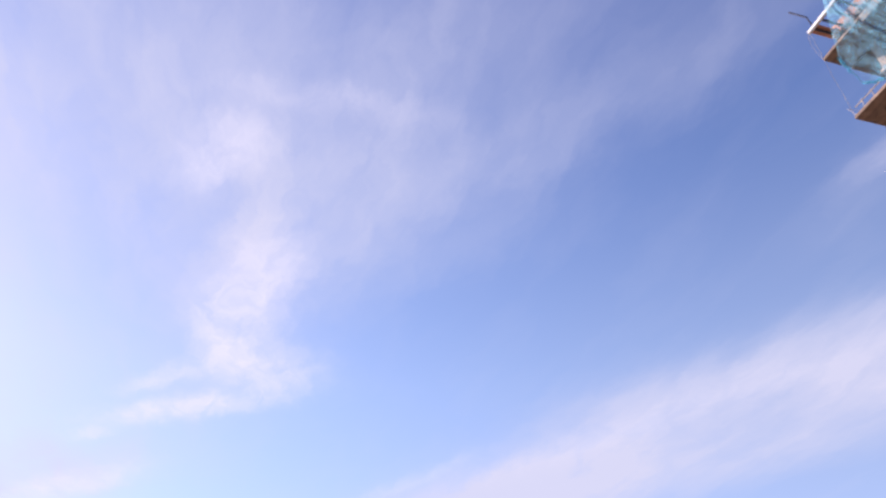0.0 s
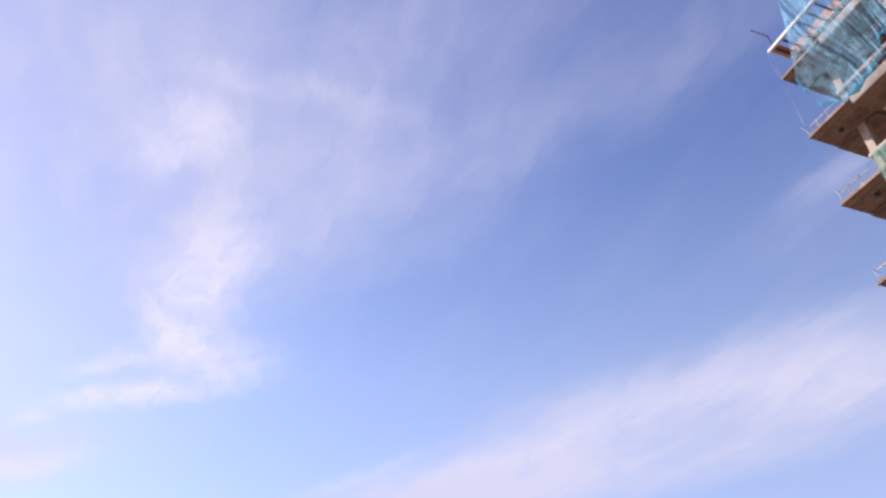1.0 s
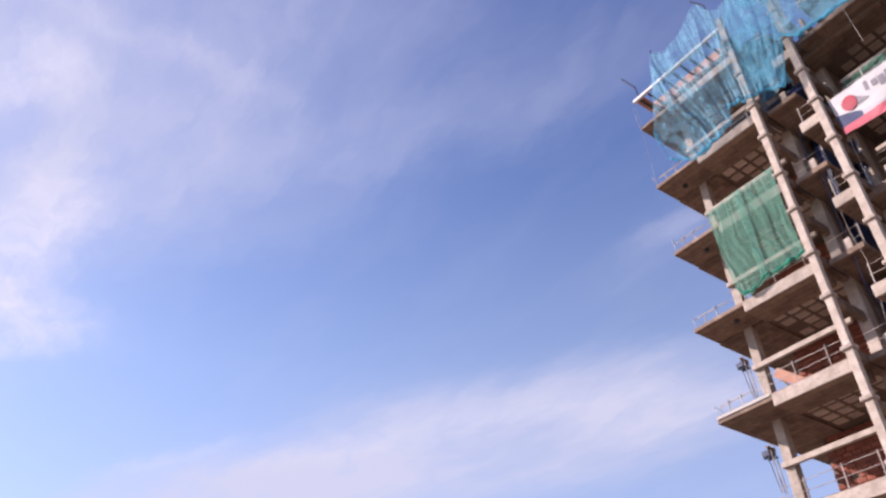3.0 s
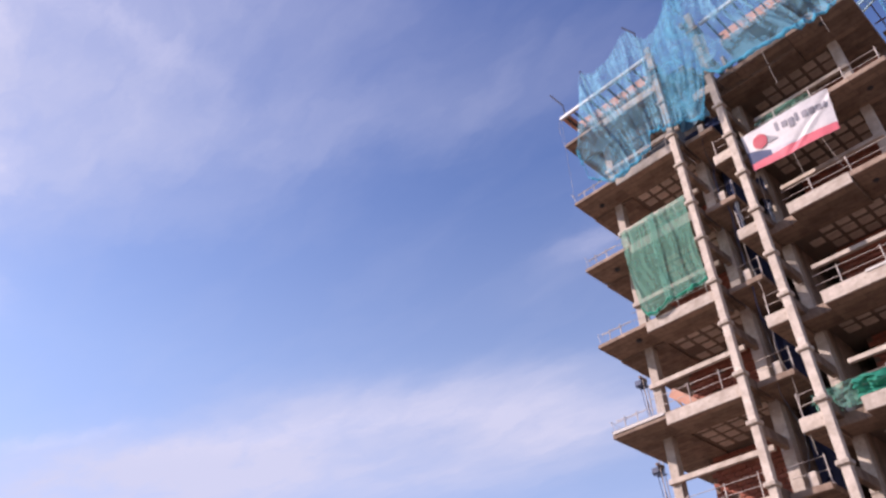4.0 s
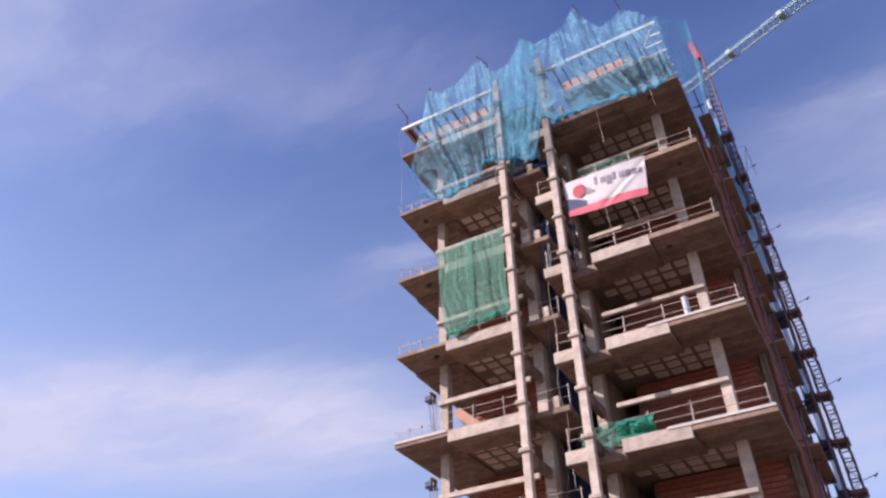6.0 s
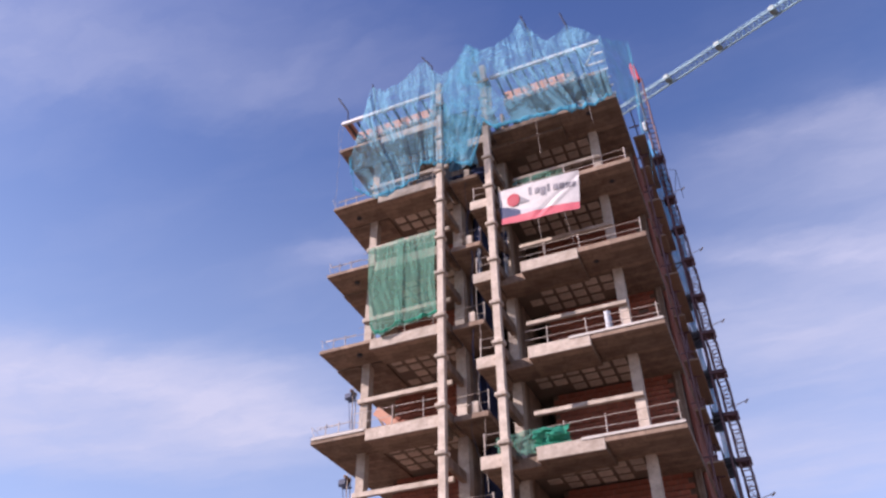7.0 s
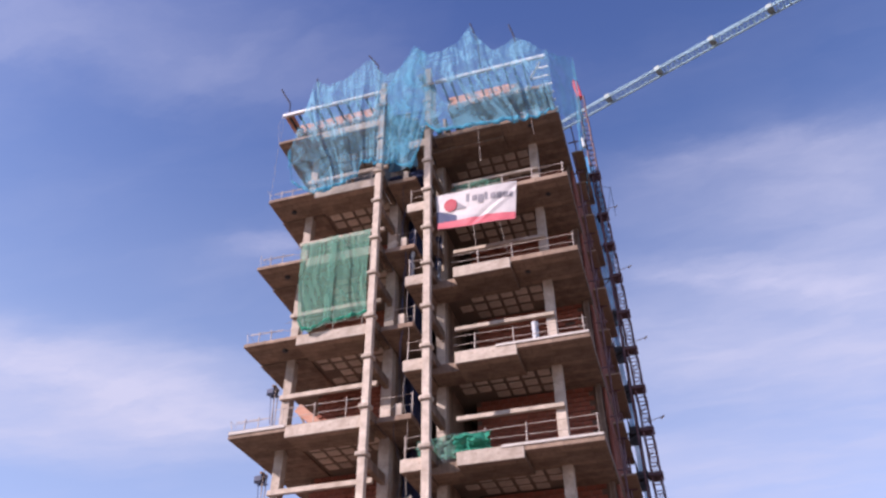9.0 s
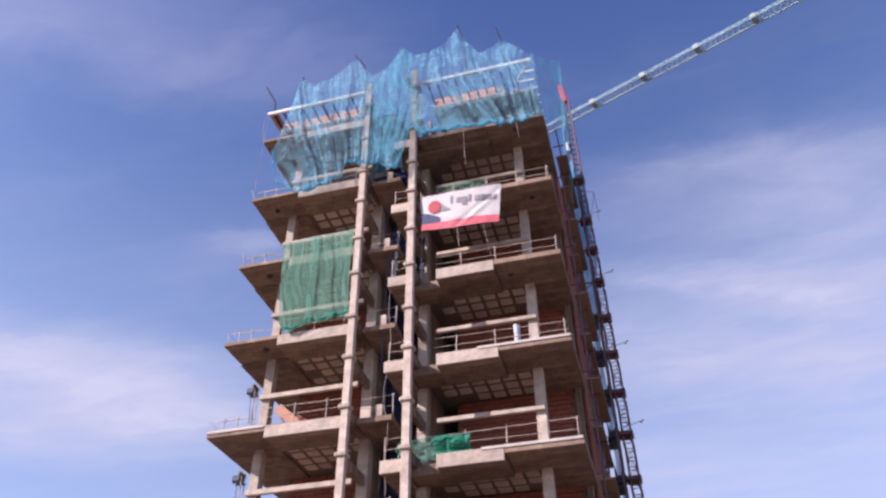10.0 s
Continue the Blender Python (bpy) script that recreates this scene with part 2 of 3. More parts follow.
def box(bm, x0, x1, y0, y1, z0, z1, bevel=0.0):
    """Adds a box to bm, with worn edges where bevel is given."""
    m = Matrix.LocRotScale(((x0 + x1) / 2, (y0 + y1) / 2, (z0 + z1) / 2), None, (abs(x1 - x0), abs(y1 - y0), abs(z1 - z0)))
    made = bmesh.ops.create_cube(bm, size=1, matrix=m)["verts"]
    if bevel:
        edges = list({e for v in made for e in v.link_edges})
        bmesh.ops.bevel(bm, geom=edges, offset=bevel, segments=1, affect="EDGES", profile=0.5)
    return bm


def bar(bm, a, b, r=0.02, sides=6, r2=None):
    """Adds a round bar from a to b."""
    a, b = Vector(a), Vector(b)
    m = Matrix.Translation((a + b) / 2) @ (b - a).to_track_quat("Z", "Y").to_matrix().to_4x4()
    bmesh.ops.create_cone(bm, cap_ends=True, segments=sides, radius1=r, radius2=r if r2 is None else r2, depth=(b - a).length, matrix=m)
    return bm


def part(name, bm, material, parent, label=""):
    """Links bm as one mesh object under a thing or a part."""
    me = bpy.data.meshes.new(name)
    bm.to_mesh(me)
    bm.free()
    me.materials.append(material)
    ob = new(name, me)
    ob.parent = parent
    return tagged(ob, label)


def thing(name, label, category, group="", kind="", at=(0, 0, 0)):
    ob = tagged(new(name), label, category, group, kind)
    ob.location = at
    return ob


def sheet(name, material, parent, nu, nv, place, weave=None):
    """A cloth of nu x nv cells, place(s, t) for s and t from 0 to 1; weave(s, t) says how the threads run, in metres."""
    verts = [place(i / nu, j / nv) for j in range(nv + 1) for i in range(nu + 1)]
    faces = [(j * (nu + 1) + i, j * (nu + 1) + i + 1, (j + 1) * (nu + 1) + i + 1, (j + 1) * (nu + 1) + i) for j in range(nv) for i in range(nu)]
    me = bpy.data.meshes.new(name)
    me.from_pydata(verts, [], faces)
    me.materials.append(material)
    me.polygons.foreach_set("use_smooth", [True] * len(faces))
    run = [weave(i / nu, j / nv) if weave else (3.0 * i / nu, 2.5 * j / nv) for j in range(nv + 1) for i in range(nu + 1)]
    me.uv_layers.new(name="weave").data.foreach_set("uv", [q for f in faces for v in f for q in run[v]])
    ob = new(name, me)
    ob.parent = parent
    return ob


def along(points, s):
    """The height on a broken line of (s, value) at s, rounded by a cosine."""
    for (a, p), (b, q) in zip(points, points[1:]):
        if s <= b:
            k = (s - a) / (b - a)
            return p + (q - p) * k
    return points[-1][1]


# ---- the ground ----
bm = bmesh.new()
bmesh.ops.create_grid(bm, x_segments=8, y_segments=8, size=2500)
ground = part("ground", bm, EARTH, None)
tagged(ground, "bare brown earth of the building site", "ground", kind="structure")
# ---- the concrete frame ----
LEFT = [11.29 + 3 * n for n in range(-3, 5)]
RIGHT = [9.91 + 3 * n for n in range(-2, 5)]
tower = thing("apartment_building", "unfinished bare concrete frame tower block with split-level floors", "building")
rng = random.Random(4)


def block(name, x0, x1, y0, y1, z0, z1, material, parent=None, bevel=0.015, label=""):
    """A cast or sawn block, its origin at its own centre."""
    bm = bmesh.new()
    w, d, h = (x1 - x0) / 2, (y1 - y0) / 2, (z1 - z0) / 2
    box(bm, -w, w, -d, d, -h, h, bevel)
    ob = part(name, bm, material, tower if parent is None else parent, label)
    ob.location = ((x0 + x1) / 2, (y0 + y1) / 2, (z0 + z1) / 2)
    return ob


bm = bmesh.new()
box(bm, -0.185, 0.185, -0.165, 0.165, -0.05, 0.05, 0.015)
block_mesh = bpy.data.meshes.new("ceiling_block")
bm.to_mesh(block_mesh)
bm.free()
block_mesh.materials.append(BLOCK)


def ceiling_blocks(floor, x0, nx, y0, ny, z, pitch, skip):
    """The vaulting blocks under a floor, ribs left open between the blocks."""
    for i in range(nx):
        for j in range(ny):
            if (i, j) not in skip:
                o = new("ceiling_block", block_mesh)
                o.parent = floor
                o.location = Vector((x0 + (i + 0.5) * pitch, y0 + (j + 0.5) * pitch + rng.uniform(-0.02, 0.02), z + 0.02)) - floor.location


for n, z in enumerate(LEFT):
    block("floor_slab", 0.0, 4.14, 0.0, 1.16, z - (0.18 if n == 3 else 0.13), z, SHADED_CONCRETE)
    floor = block("floor_slab", 0.0, 4.14, 1.164, 9.0, z - 0.12, z, SHADED_RIB)
    # beam body in the shaded tone, its lit front a separate lighter strip
    block("edge_beam", 1.825, 4.135, 0.042, 1.06, z - 0.375, z - 0.02, SHADED_CONCRETE)
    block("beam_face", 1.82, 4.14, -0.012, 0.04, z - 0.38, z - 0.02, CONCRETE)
    block("landing", 4.43, 5.48, 0.36, 4.0, z - 0.15, z + 0.02, SHADED_CONCRETE)
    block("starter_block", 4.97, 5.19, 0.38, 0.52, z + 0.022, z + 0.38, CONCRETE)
    block("side_beam", 0.003, 1.70, 1.164, 9.0, z - 0.19, z - 0.122, SHADED_CONCRETE)
    if n > 1:
        ceiling_blocks(floor, 1.78, 5, 1.2, 4, z - 0.12, 0.48, {(2, 3), (3, 2), (4, 2), (3, 3), (4, 3)} if n % 2 else {(0, 2), (3, 2), (4, 2), (2, 3), (3, 3), (4, 3)})
for n, z in enumerate(RIGHT):
    block("floor_slab", 5.92, 8.60, 0.75, 1.60, z - 0.30, z, SHADED_CONCRETE)
    floor = block("floor_slab", 5.92, 10.66, 1.604, 9.0, z - 0.12, z, SHADED_RIB)
    block("floor_slab", 8.604, 10.66, 0.2, 1.60, z - 0.19, z - 0.003, SHADED_CONCRETE)
    # same split: shade-darkened body behind a lighter strip for the lit front
    block("edge_beam", 6.805, 8.595, 0.242, 1.36, z - (0.375 if n < 6 else 0.2), z + 0.003, SHADED_CONCRETE)
    block("beam_face", 6.80, 8.60, 0.19, 0.24, z - (0.38 if n < 6 else 0.2), z + 0.005, CONCRETE if n < 6 else SHADED_CONCRETE)
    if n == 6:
        block("floor_slab", 6.19, 6.795, 0.2, 0.746, z - 0.19, z, SHADED_CONCRETE)
    block("landing", 5.245, 5.895, 0.252, 4.0, z - 0.365, z, SHADED_CONCRETE)
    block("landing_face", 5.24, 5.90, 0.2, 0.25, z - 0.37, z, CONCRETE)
    block("side_beam", 9.30, 10.655, 1.62, 9.0, z - 0.20, z - 0.122, SHADED_CONCRETE)
    if n > 0:
        ceiling_blocks(floor, 6.40, 6, 1.66, 3, z - 0.12, 0.48, {(0, 2), (1, 2)} if n % 2 else {(0, 0), (0, 2), (5, 2)})
for x0, x1, top in ((4.15, 4.37, 25.1), (5.93, 6.16, 25.3)):
    block("column", x0, x1, -0.12, 0.08, 0, top, CONCRETE)
    for z in sorted(LEFT + RIGHT):
        if z > 24:
            continue
        e = rng.uniform(-0.03, 0.03)
        block("column_collar", x0 - 0.07, x1 + 0.06, -0.19, 0.13, z + 0.10 + e, z + 0.24 + e, CONCRETE, bevel=0.03)
        block("cross_beam", x0 + 0.03, x1 - 0.03, 0.134, 1.496, z - 0.10, z + 0.20, SHADED_CONCRETE)
block("column", 0.95, 1.24, 1.12, 1.42, 0, 23.2, CONCRETE)
block("column", 9.33, 9.62, 1.46, 1.76, 0, 21.8, CONCRETE)
block("column", 4.08, 4.42, 1.5, 1.85, 0, 23.2, CONCRETE)
block("column", 5.84, 6.14, 1.54, 1.86, 0, 21.8, CONCRETE)
# column deep in the frame, its shade put into the concrete's colour
block("column", 10.34, 10.53, 2.95, 3.10, 0, 21.8, SHADED_CONCRETE)
block("wall", 10.54, 10.64, 3.24, 8.58, 0, 21.8, BRICK)
for z in LEFT[:-1]:
    block("mid_beam", 0.92, 4.14, 1.00, 1.115, z + 1.42, z + 1.58, CONCRETE)
for z in RIGHT[:-1]:
    block("mid_beam", 6.5, 9.61, 1.33, 1.455, z + 1.44, z + 1.58, CONCRETE)
for z in (RIGHT[2], RIGHT[3]):
    block("edge_strip", 8.0, 10.64, 0.165, 0.186, z - 0.05, z + 0.03, PALE)
block("edge_strip", 0.02, 1.80, -0.03, -0.016, LEFT[3] - 0.06, LEFT[3] + 0.04, PALE)
# dark round spots on the slab undersides, added as two stepped discs each
for x, y, z in ((0.85, 0.62, 17.10), (1.2, 0.5, 14.10), (9.0, 0.85, 15.72), (9.6, 0.55, 21.72), (9.9, 0.9, 18.72), (0.7, 0.7, 20.10)):
    bm = bmesh.new()
    bar(bm, (x, y, z - 0.012), (x, y, z + 0.05), 0.09, 12)
    bar(bm, (x, y, z - 0.03), (x, y, z + 0.05), 0.06, 12)
    part("drain_sleeve", bm, DARK, tower, "dark round disc under the slab")
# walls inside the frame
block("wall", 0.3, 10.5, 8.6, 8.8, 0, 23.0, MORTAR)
# stair shaft walls, in the shade-darkened concrete
block("wall", 4.45, 6.01, 4.4, 4.5, 0, 25.6, SHADED_CONCRETE)
block("wall", 4.30, 4.42, 1.9, 8.5, 0, 23.0, SHADED_CONCRETE)
block("wall", 6.02, 6.14, 1.9, 8.5, 0, 24.6, SHADED_CONCRETE)

# ---- roof carcass: white fascia, joists, boards ----


def roof_frame(x0, x1, y0, z, count, rungs, wy):
    frame_ = thing("roof_formwork", "white steel fascia on timber joists with pink boards", "formwork", "roof formwork")
    block("fascia_beam", x0, x1, y0 - 0.06, y0 + 0.05, z - 0.06, z + 0.09, WHITE, frame_)
    for i in range(count):
        x = x0 + 0.25 + (x1 - x0 - 0.5 - (0.6 if rungs else 0)) * i / (count - 1)
        block("joist", x - 0.025, x + 0.025, y0 + 0.055, wy - 0.004, z - 0.10, z + 0.02, DARK, frame_, 0.006)
        block("joist_end", x - 0.09, x + 0.06, wy - 0.20, wy - 0.006, z - 0.15, z - 0.104, WHITE, frame_, 0.006)
    wall_ = block("parapet_wall", x0 + 0.12, x1 - (1.25 if rungs else 0.45), wy + 0.04, wy + 0.12, z + 0.055, z + 0.50, MORTAR, frame_)
    for r in range(3):
        x = x0 + 0.14 + (0.2 if r % 2 else 0)
        while x + 0.40 < x1 - (1.25 if rungs else 0.45):
            block("clay_block", x, x + 0.402, wy, wy + 0.038, z + 0.06 + 0.152 * r, z + 0.208 + 0.152 * r, PINK, frame_, 0.008)
            x += 0.41
    block("roof_slab", x0 + 0.1, x1 - 0.1, wy, 8.8, z - 0.16, z + 0.05, SHADED_CONCRETE, frame_)
    for i in range(rungs):
        y = y0 + 0.45 + i * 0.42
        block("rung", x1 - (0.72 if i == 1 else 0.38), x1 + 0.02, y, y + 0.05, z - 0.06, z + 0.02, WHITE, frame_, 0.008)
    if rungs:
        bm = bmesh.new()
        bar(bm, (x1 - 0.75, y0 + 0.9, z - 0.02), (x1 - 0.22, y0 + 0.18, z - 0.02), 0.035)
        part("brace", bm, WHITE, frame_)
    else:
        block("board", x0 + 0.03, x0 + 0.40, y0 + 0.06, wy - 0.05, z + 0.024, z + 0.06, PINK, frame_, 0.006)
        block("trestle", x0 + 0.25, x0 + 0.50, 0.75, 0.90, z - 0.12, z - 0.03, WHITE, frame_, 0.01)


roof_frame(0.0, 4.14, 0.0, 24.72, 10, 0, 1.05)
roof_frame(6.24, 10.46, 0.2, 24.77, 10, 7, 1.50)
for x0, x1, z in ((4.06, 4.50, 23.55), (5.86, 6.28, 24.05)):
    f = thing("column_formwork", "dark timber shutter clamped round a column head", "formwork", "column shutters")
    block("shutter", x0, x1, -0.20, -0.124, z, z + 0.35, DARK, f)
    block("shutter", x1 - 0.08, x1, -0.12, 0.22, z, z + 0.35, DARK, f)
    block("waling", x0 - 0.05, x1 + 0.05, -0.26, -0.205, z + 0.12, z + 0.22, TIMBER, f)

    if x0 > 5:
        block("clamp", x0 - 0.20, x0 - 0.02, -0.14, 0.02, z + 0.75, z + 1.02, ORANGE, f, 0.02, "orange clamp")
        block("clamp_arm", x0 - 0.03, x0 + 0.08, -0.16, -0.125, z + 0.30, z + 0.85, DARK, f)
        block("prop_board", 6.19, 6.31, -0.02, 0.06, z - 1.35, z - 0.02, PALE, f)

# storeys stacked behind the nets: boards and grey sheets
for x0, x1, y, z in ((1.0, 2.4, 1.6, 20.30), (2.5, 4.0, 1.7, 20.30), (6.9, 8.2, 1.9, 21.92), (8.5, 10.0, 1.9, 21.92)):
    p = thing("shutter_panel", "grey shuttering panel propped on the slab", "panel", "shuttering panels")
    block("face", x0, x1, y, y + 0.03, z + 0.06, z + 2.05, GREY, p, 0.004)
    block("rail", x0 + 0.1, x1 - 0.1, y + 0.034, y + 0.12, z + 1.3, z + 1.4, TIMBER, p, 0.004)
    block("foot", x0 + 0.2, x0 + 0.3, y - 0.1, y + 0.4, z + 0.002, z + 0.06, TIMBER, p, 0.004)
    block("foot", x1 - 0.3, x1 - 0.2, y - 0.1, y + 0.4, z + 0.002, z + 0.06, TIMBER, p, 0.004)

# ---- safety railings ----


def railing(x0, x1, y, z, posts, high=0.62, low=0.34, label="galvanised tube guard rail along the slab edge"):
    r = thing("safety_railing", label, "railing", "slab edge guard rails", at=(0, 0, 0))
    for x in posts:
        bm = bmesh.new()
        bar(bm, (x, y, z), (x + rng.uniform(-0.02, 0.02), y + rng.uniform(-0.02, 0.02), z + high + 0.05), 0.017)
        box(bm, x - 0.05, x + 0.05, y - 0.05, y + 0.05, z, z + 0.03)
        part("post", bm, RAIL, r)
    for h in (high, low):
        bm = bmesh.new()
        s = rng.uniform(-0.03, 0.03)
        bar(bm, (x0, y + 0.03, z + h + s), (x1, y + 0.03, z + h - s), 0.0105)
        part("rail", bm, RAIL, r)
    return r


def edge_return(y0, y1, x, z):
    """A slack wire guard on bent rods along a free slab end."""
    r = thing("wire_guard", "thin wire guard on bent steel rods", "railing", "slab end wire guards")
    ends = []
    for i in range(3):
        y = y0 + (y1 - y0) * i / 2
        lean = rng.uniform(-0.22, -0.02)
        top = (x + lean, y, z + rng.uniform(0.42, 0.6))
        bm = bmesh.new()
        bar(bm, (x + 0.05, y, z), top, 0.009, 5)
        part("rod", bm, RAIL, r)
        ends.append(top)
    for a, b in zip(ends, ends[1:]):
        bm = bmesh.new()
        bar(bm, a, b, 0.007, 4)
        part("wire", bm, RAIL, r)


for n, z in enumerate(LEFT[1:-1]):
    railing(1.3, 4.1, 0.14, z, (1.9, 2.95, 3.9) if n % 2 else (1.6, 2.6, 3.6))
    edge_return(0.12, 2.2, 0.02, z)
    railing(0.10, 1.25, 0.12, z, (0.42, 0.86), 0.40, 0.37, "short galvanised tube guard rail at the slab corner")
    railing(4.5, 5.45, 0.60, z + 0.02, (5.42,), 0.72, 0.4)
for n, z in enumerate(RIGHT[:-1]):
    railing(6.7, 10.58, 0.40, z, ((7.55, 8.65, 10.52), (7.35, 8.5, 9.5, 10.5))[n % 2])
    railing(5.28, 5.93, 0.32, z, (5.34,), 0.66, 0.36)

# ---- poles, nets ----
for a, m, b in (((-0.50, 0.3, 26.85), (0.02, 0.3, 25.80), (0.10, 0.3, 24.80)), ((3.36, 0.3, 27.6), (3.80, 0.3, 26.8), (3.9, 0.3, 24.8)),
                ((7.67, 0.3, 28.0), (7.95, 0.3, 26.7), (8.0, 0.3, 24.85)), ((9.22, 0.3, 27.3), (9.40, 0.3, 26.4), (9.42, 0.3, 24.85)),
                ((1.11, 0.3, 26.95), (1.25, 0.3, 26.2), (1.3, 0.3, 24.75)), ((5.55, 0.2, 26.6), (5.70, 0.2, 26.0), (6.0, 0.1, 25.25))):
    p = thing("net_pole", "thin dark steel pole with a cranked tip", "pole", "net poles")
    bm = bmesh.new()
    bar(bm, m, b, 0.030)
    part("shaft", bm, NIGHT, p)
    bm = bmesh.new()
    bar(bm, a, m, 0.034)
    part("tip", bm, NIGHT, p)


def hang(x0, x1, y, top, bottom, seed, fold=0.10, bulge=0.25, lean=0.0, swag=0.0):
    """A hanging net between two broken lines of (x, height): ridged folds, slack belly and crumpled hem.
    swag draws the folds sideways as they fall. Returns the cloth's place and the run of its weave."""

    def run(s, t):
        x, k = x0 + (x1 - x0) * s, 1 - t
        drawn = swag * k ** 1.5 * (0.4 + 0.9 * math.sin(0.95 * (x - x0) + 0.4))
        return x - drawn + 0.25 * noise.noise((x * 0.8, seed, 2.0 * k)), (along(top, x) - along(bottom, x)) * t

    def place(s, t):
        x = x0 + (x1 - x0) * s
        zt, zb = along(top, x), along(bottom, x)
        k = 1 - t
        z = zb + (zt - zb) * t
        p, q = run(s, t)
        ridge = 0.55 - 1.9 * abs(noise.noise((p * 1.5, seed, q * 0.10)))
        crease = 0.35 - 1.4 * abs(noise.noise((p * 3.6, seed + 3, q * 0.14)))
        d = -fold * (ridge + 0.55 * crease) * (0.55 + 0.6 * k) + 0.035 * noise.noise((p * 9, seed, q * 0.5))
        gather = 0.10 * noise.noise((x * 2.2, seed + 7, z * 0.4)) * k
        sag = bulge * math.sin(math.pi * min(1, k * 1.05)) * 0.6
        ruffle = 0.05 * noise.noise((x * 4, seed + 5, 0)) * k ** 4 - 0.10 * abs(noise.noise((x * 3.1, seed + 8, 0))) * t ** 6
        return (x + gather + lean * k * (1 - s), y + d - sag - 0.05, z + ruffle)

    return place, run


debris_net = thing("debris_net", "sky blue debris net hanging in loose folds over the top storeys", "net")
TOPL = [(0.86, 22.6), (1.0, 23.7), (1.23, 24.8), (1.45, 26.0), (2.1, 25.5), (2.8, 25.7), (3.45, 26.35), (3.8, 26.45), (4.1, 25.7), (4.46, 25.3), (5.1, 25.7), (5.61, 26.45), (6.1, 25.9), (6.7, 25.85), (7.27, 26.15), (7.8, 26.9), (8.27, 25.8),
        (8.68, 25.1), (9.12, 25.3), (9.5, 25.65), (10.06, 25.0), (10.44, 24.45), (10.9, 24.25)]
BOTL = [(0.86, 21.3), (1.05, 20.5), (1.55, 20.1), (2.04, 19.75), (2.97, 19.95), (3.55, 20.15), (3.6, 20.75), (4.12, 20.75), (4.18, 20.5), (4.8, 20.5), (5.4, 20.05), (5.55, 20.0), (5.82, 20.8), (6.06, 21.9), (6.42, 21.4), (7.54, 21.3), (8.73, 21.2), (9.98, 21.05), (10.6, 21.2), (10.9, 21.5)]
front, front_run = hang(0.86, 10.62, -0.28, TOPL, BOTL, 2.0, 0.12, swag=1.2)
sheet("net_cloth", BLUE_NET, debris_net, 560, 60, front, front_run)
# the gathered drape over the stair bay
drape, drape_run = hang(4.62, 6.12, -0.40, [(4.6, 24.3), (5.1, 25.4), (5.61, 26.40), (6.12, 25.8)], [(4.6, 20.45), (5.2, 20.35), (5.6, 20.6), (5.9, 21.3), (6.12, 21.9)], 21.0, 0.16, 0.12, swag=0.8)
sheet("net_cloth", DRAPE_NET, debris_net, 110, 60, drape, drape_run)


def hem(s, t):
    """The gathered lower edge of the net, rolled into a loose roll."""
    x, y, z = front(s, 0.0)
    a = 2 * math.pi * t
    r = 0.035 + 0.09 * abs(noise.noise((x * 1.9, 1.0, 4.0)))
    return (x, y - 0.02 + r * math.cos(a), z + 0.05 + 0.05 * noise.noise((x * 4, 2.0, 1.0)) + (r + 0.05 * noise.noise((x * 8, t * 3, 2))) * math.sin(a) * 1.6)


sheet("rolled_hem", HEM_NET, debris_net, 340, 10, hem)


def side_hem(s, t):
    """The free upright edge, slack and doubled over."""
    x, y, z = front(0.0, 0.55 * s)
    a = 2 * math.pi * t
    r = 0.05 + 0.05 * abs(noise.noise((z * 1.7, 6.0, 4.0)))
    return (x + r * math.cos(a) + 0.04 * noise.noise((z * 2.1, 1.0, 3.0)), y - 0.02 + r * math.sin(a), z)


sheet("rolled_hem", HEM_NET, debris_net, 70, 10, side_hem)


def flank(s, t):
    """The net carried round the corner on outriggers."""
    px, py = along([(0, 10.60), (0.45, 11.40), (1, 10.95)], s), along([(0, -0.28), (0.45, 1.9), (1, 5.2)], s)
    zt, zb = along([(0, 24.4), (0.2, 25.2), (0.45, 26.4), (0.7, 26.0), (1, 25.4)], s), along([(0, 21.2), (0.45, 22.7), (0.75, 22.0), (1, 21.5)], s)
    w = 0.12 * noise.noise((s * 9, 3.0, t * 1.2)) + 0.05 * noise.noise((s * 30, 3.0, t * 2))
    return (px + w, py - 0.6 * w, zb + (zt - zb) * t - 0.25 * math.sin(math.pi * t) * s)


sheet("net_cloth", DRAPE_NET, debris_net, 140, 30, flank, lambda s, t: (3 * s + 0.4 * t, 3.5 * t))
side_net = thing("debris_net", "narrow blue debris net hanging behind the side scaffold", "net")


def strip(s, t):
    z = 8.0 + 17.5 * t
    wide = along([(8, 0.16), (16, 0.16), (18.0, 0.55), (20, 0.80), (24, 0.80), (26, 0.5)], z)
    mid = along([(8, 11.18), (16, 11.10), (19, 11.10), (21, 11.08), (26, 10.98)], z)
    return (mid + (s - 0.5) * wide + 0.10 * noise.noise((0, 5, z * 0.9)), 6.66 + 0.06 * math.sin(14 * s + z) + 0.1 * noise.noise((s * 5, z, 1)), z)


sheet("net_cloth", SIDE_NET, side_net, 12, 140, strip)

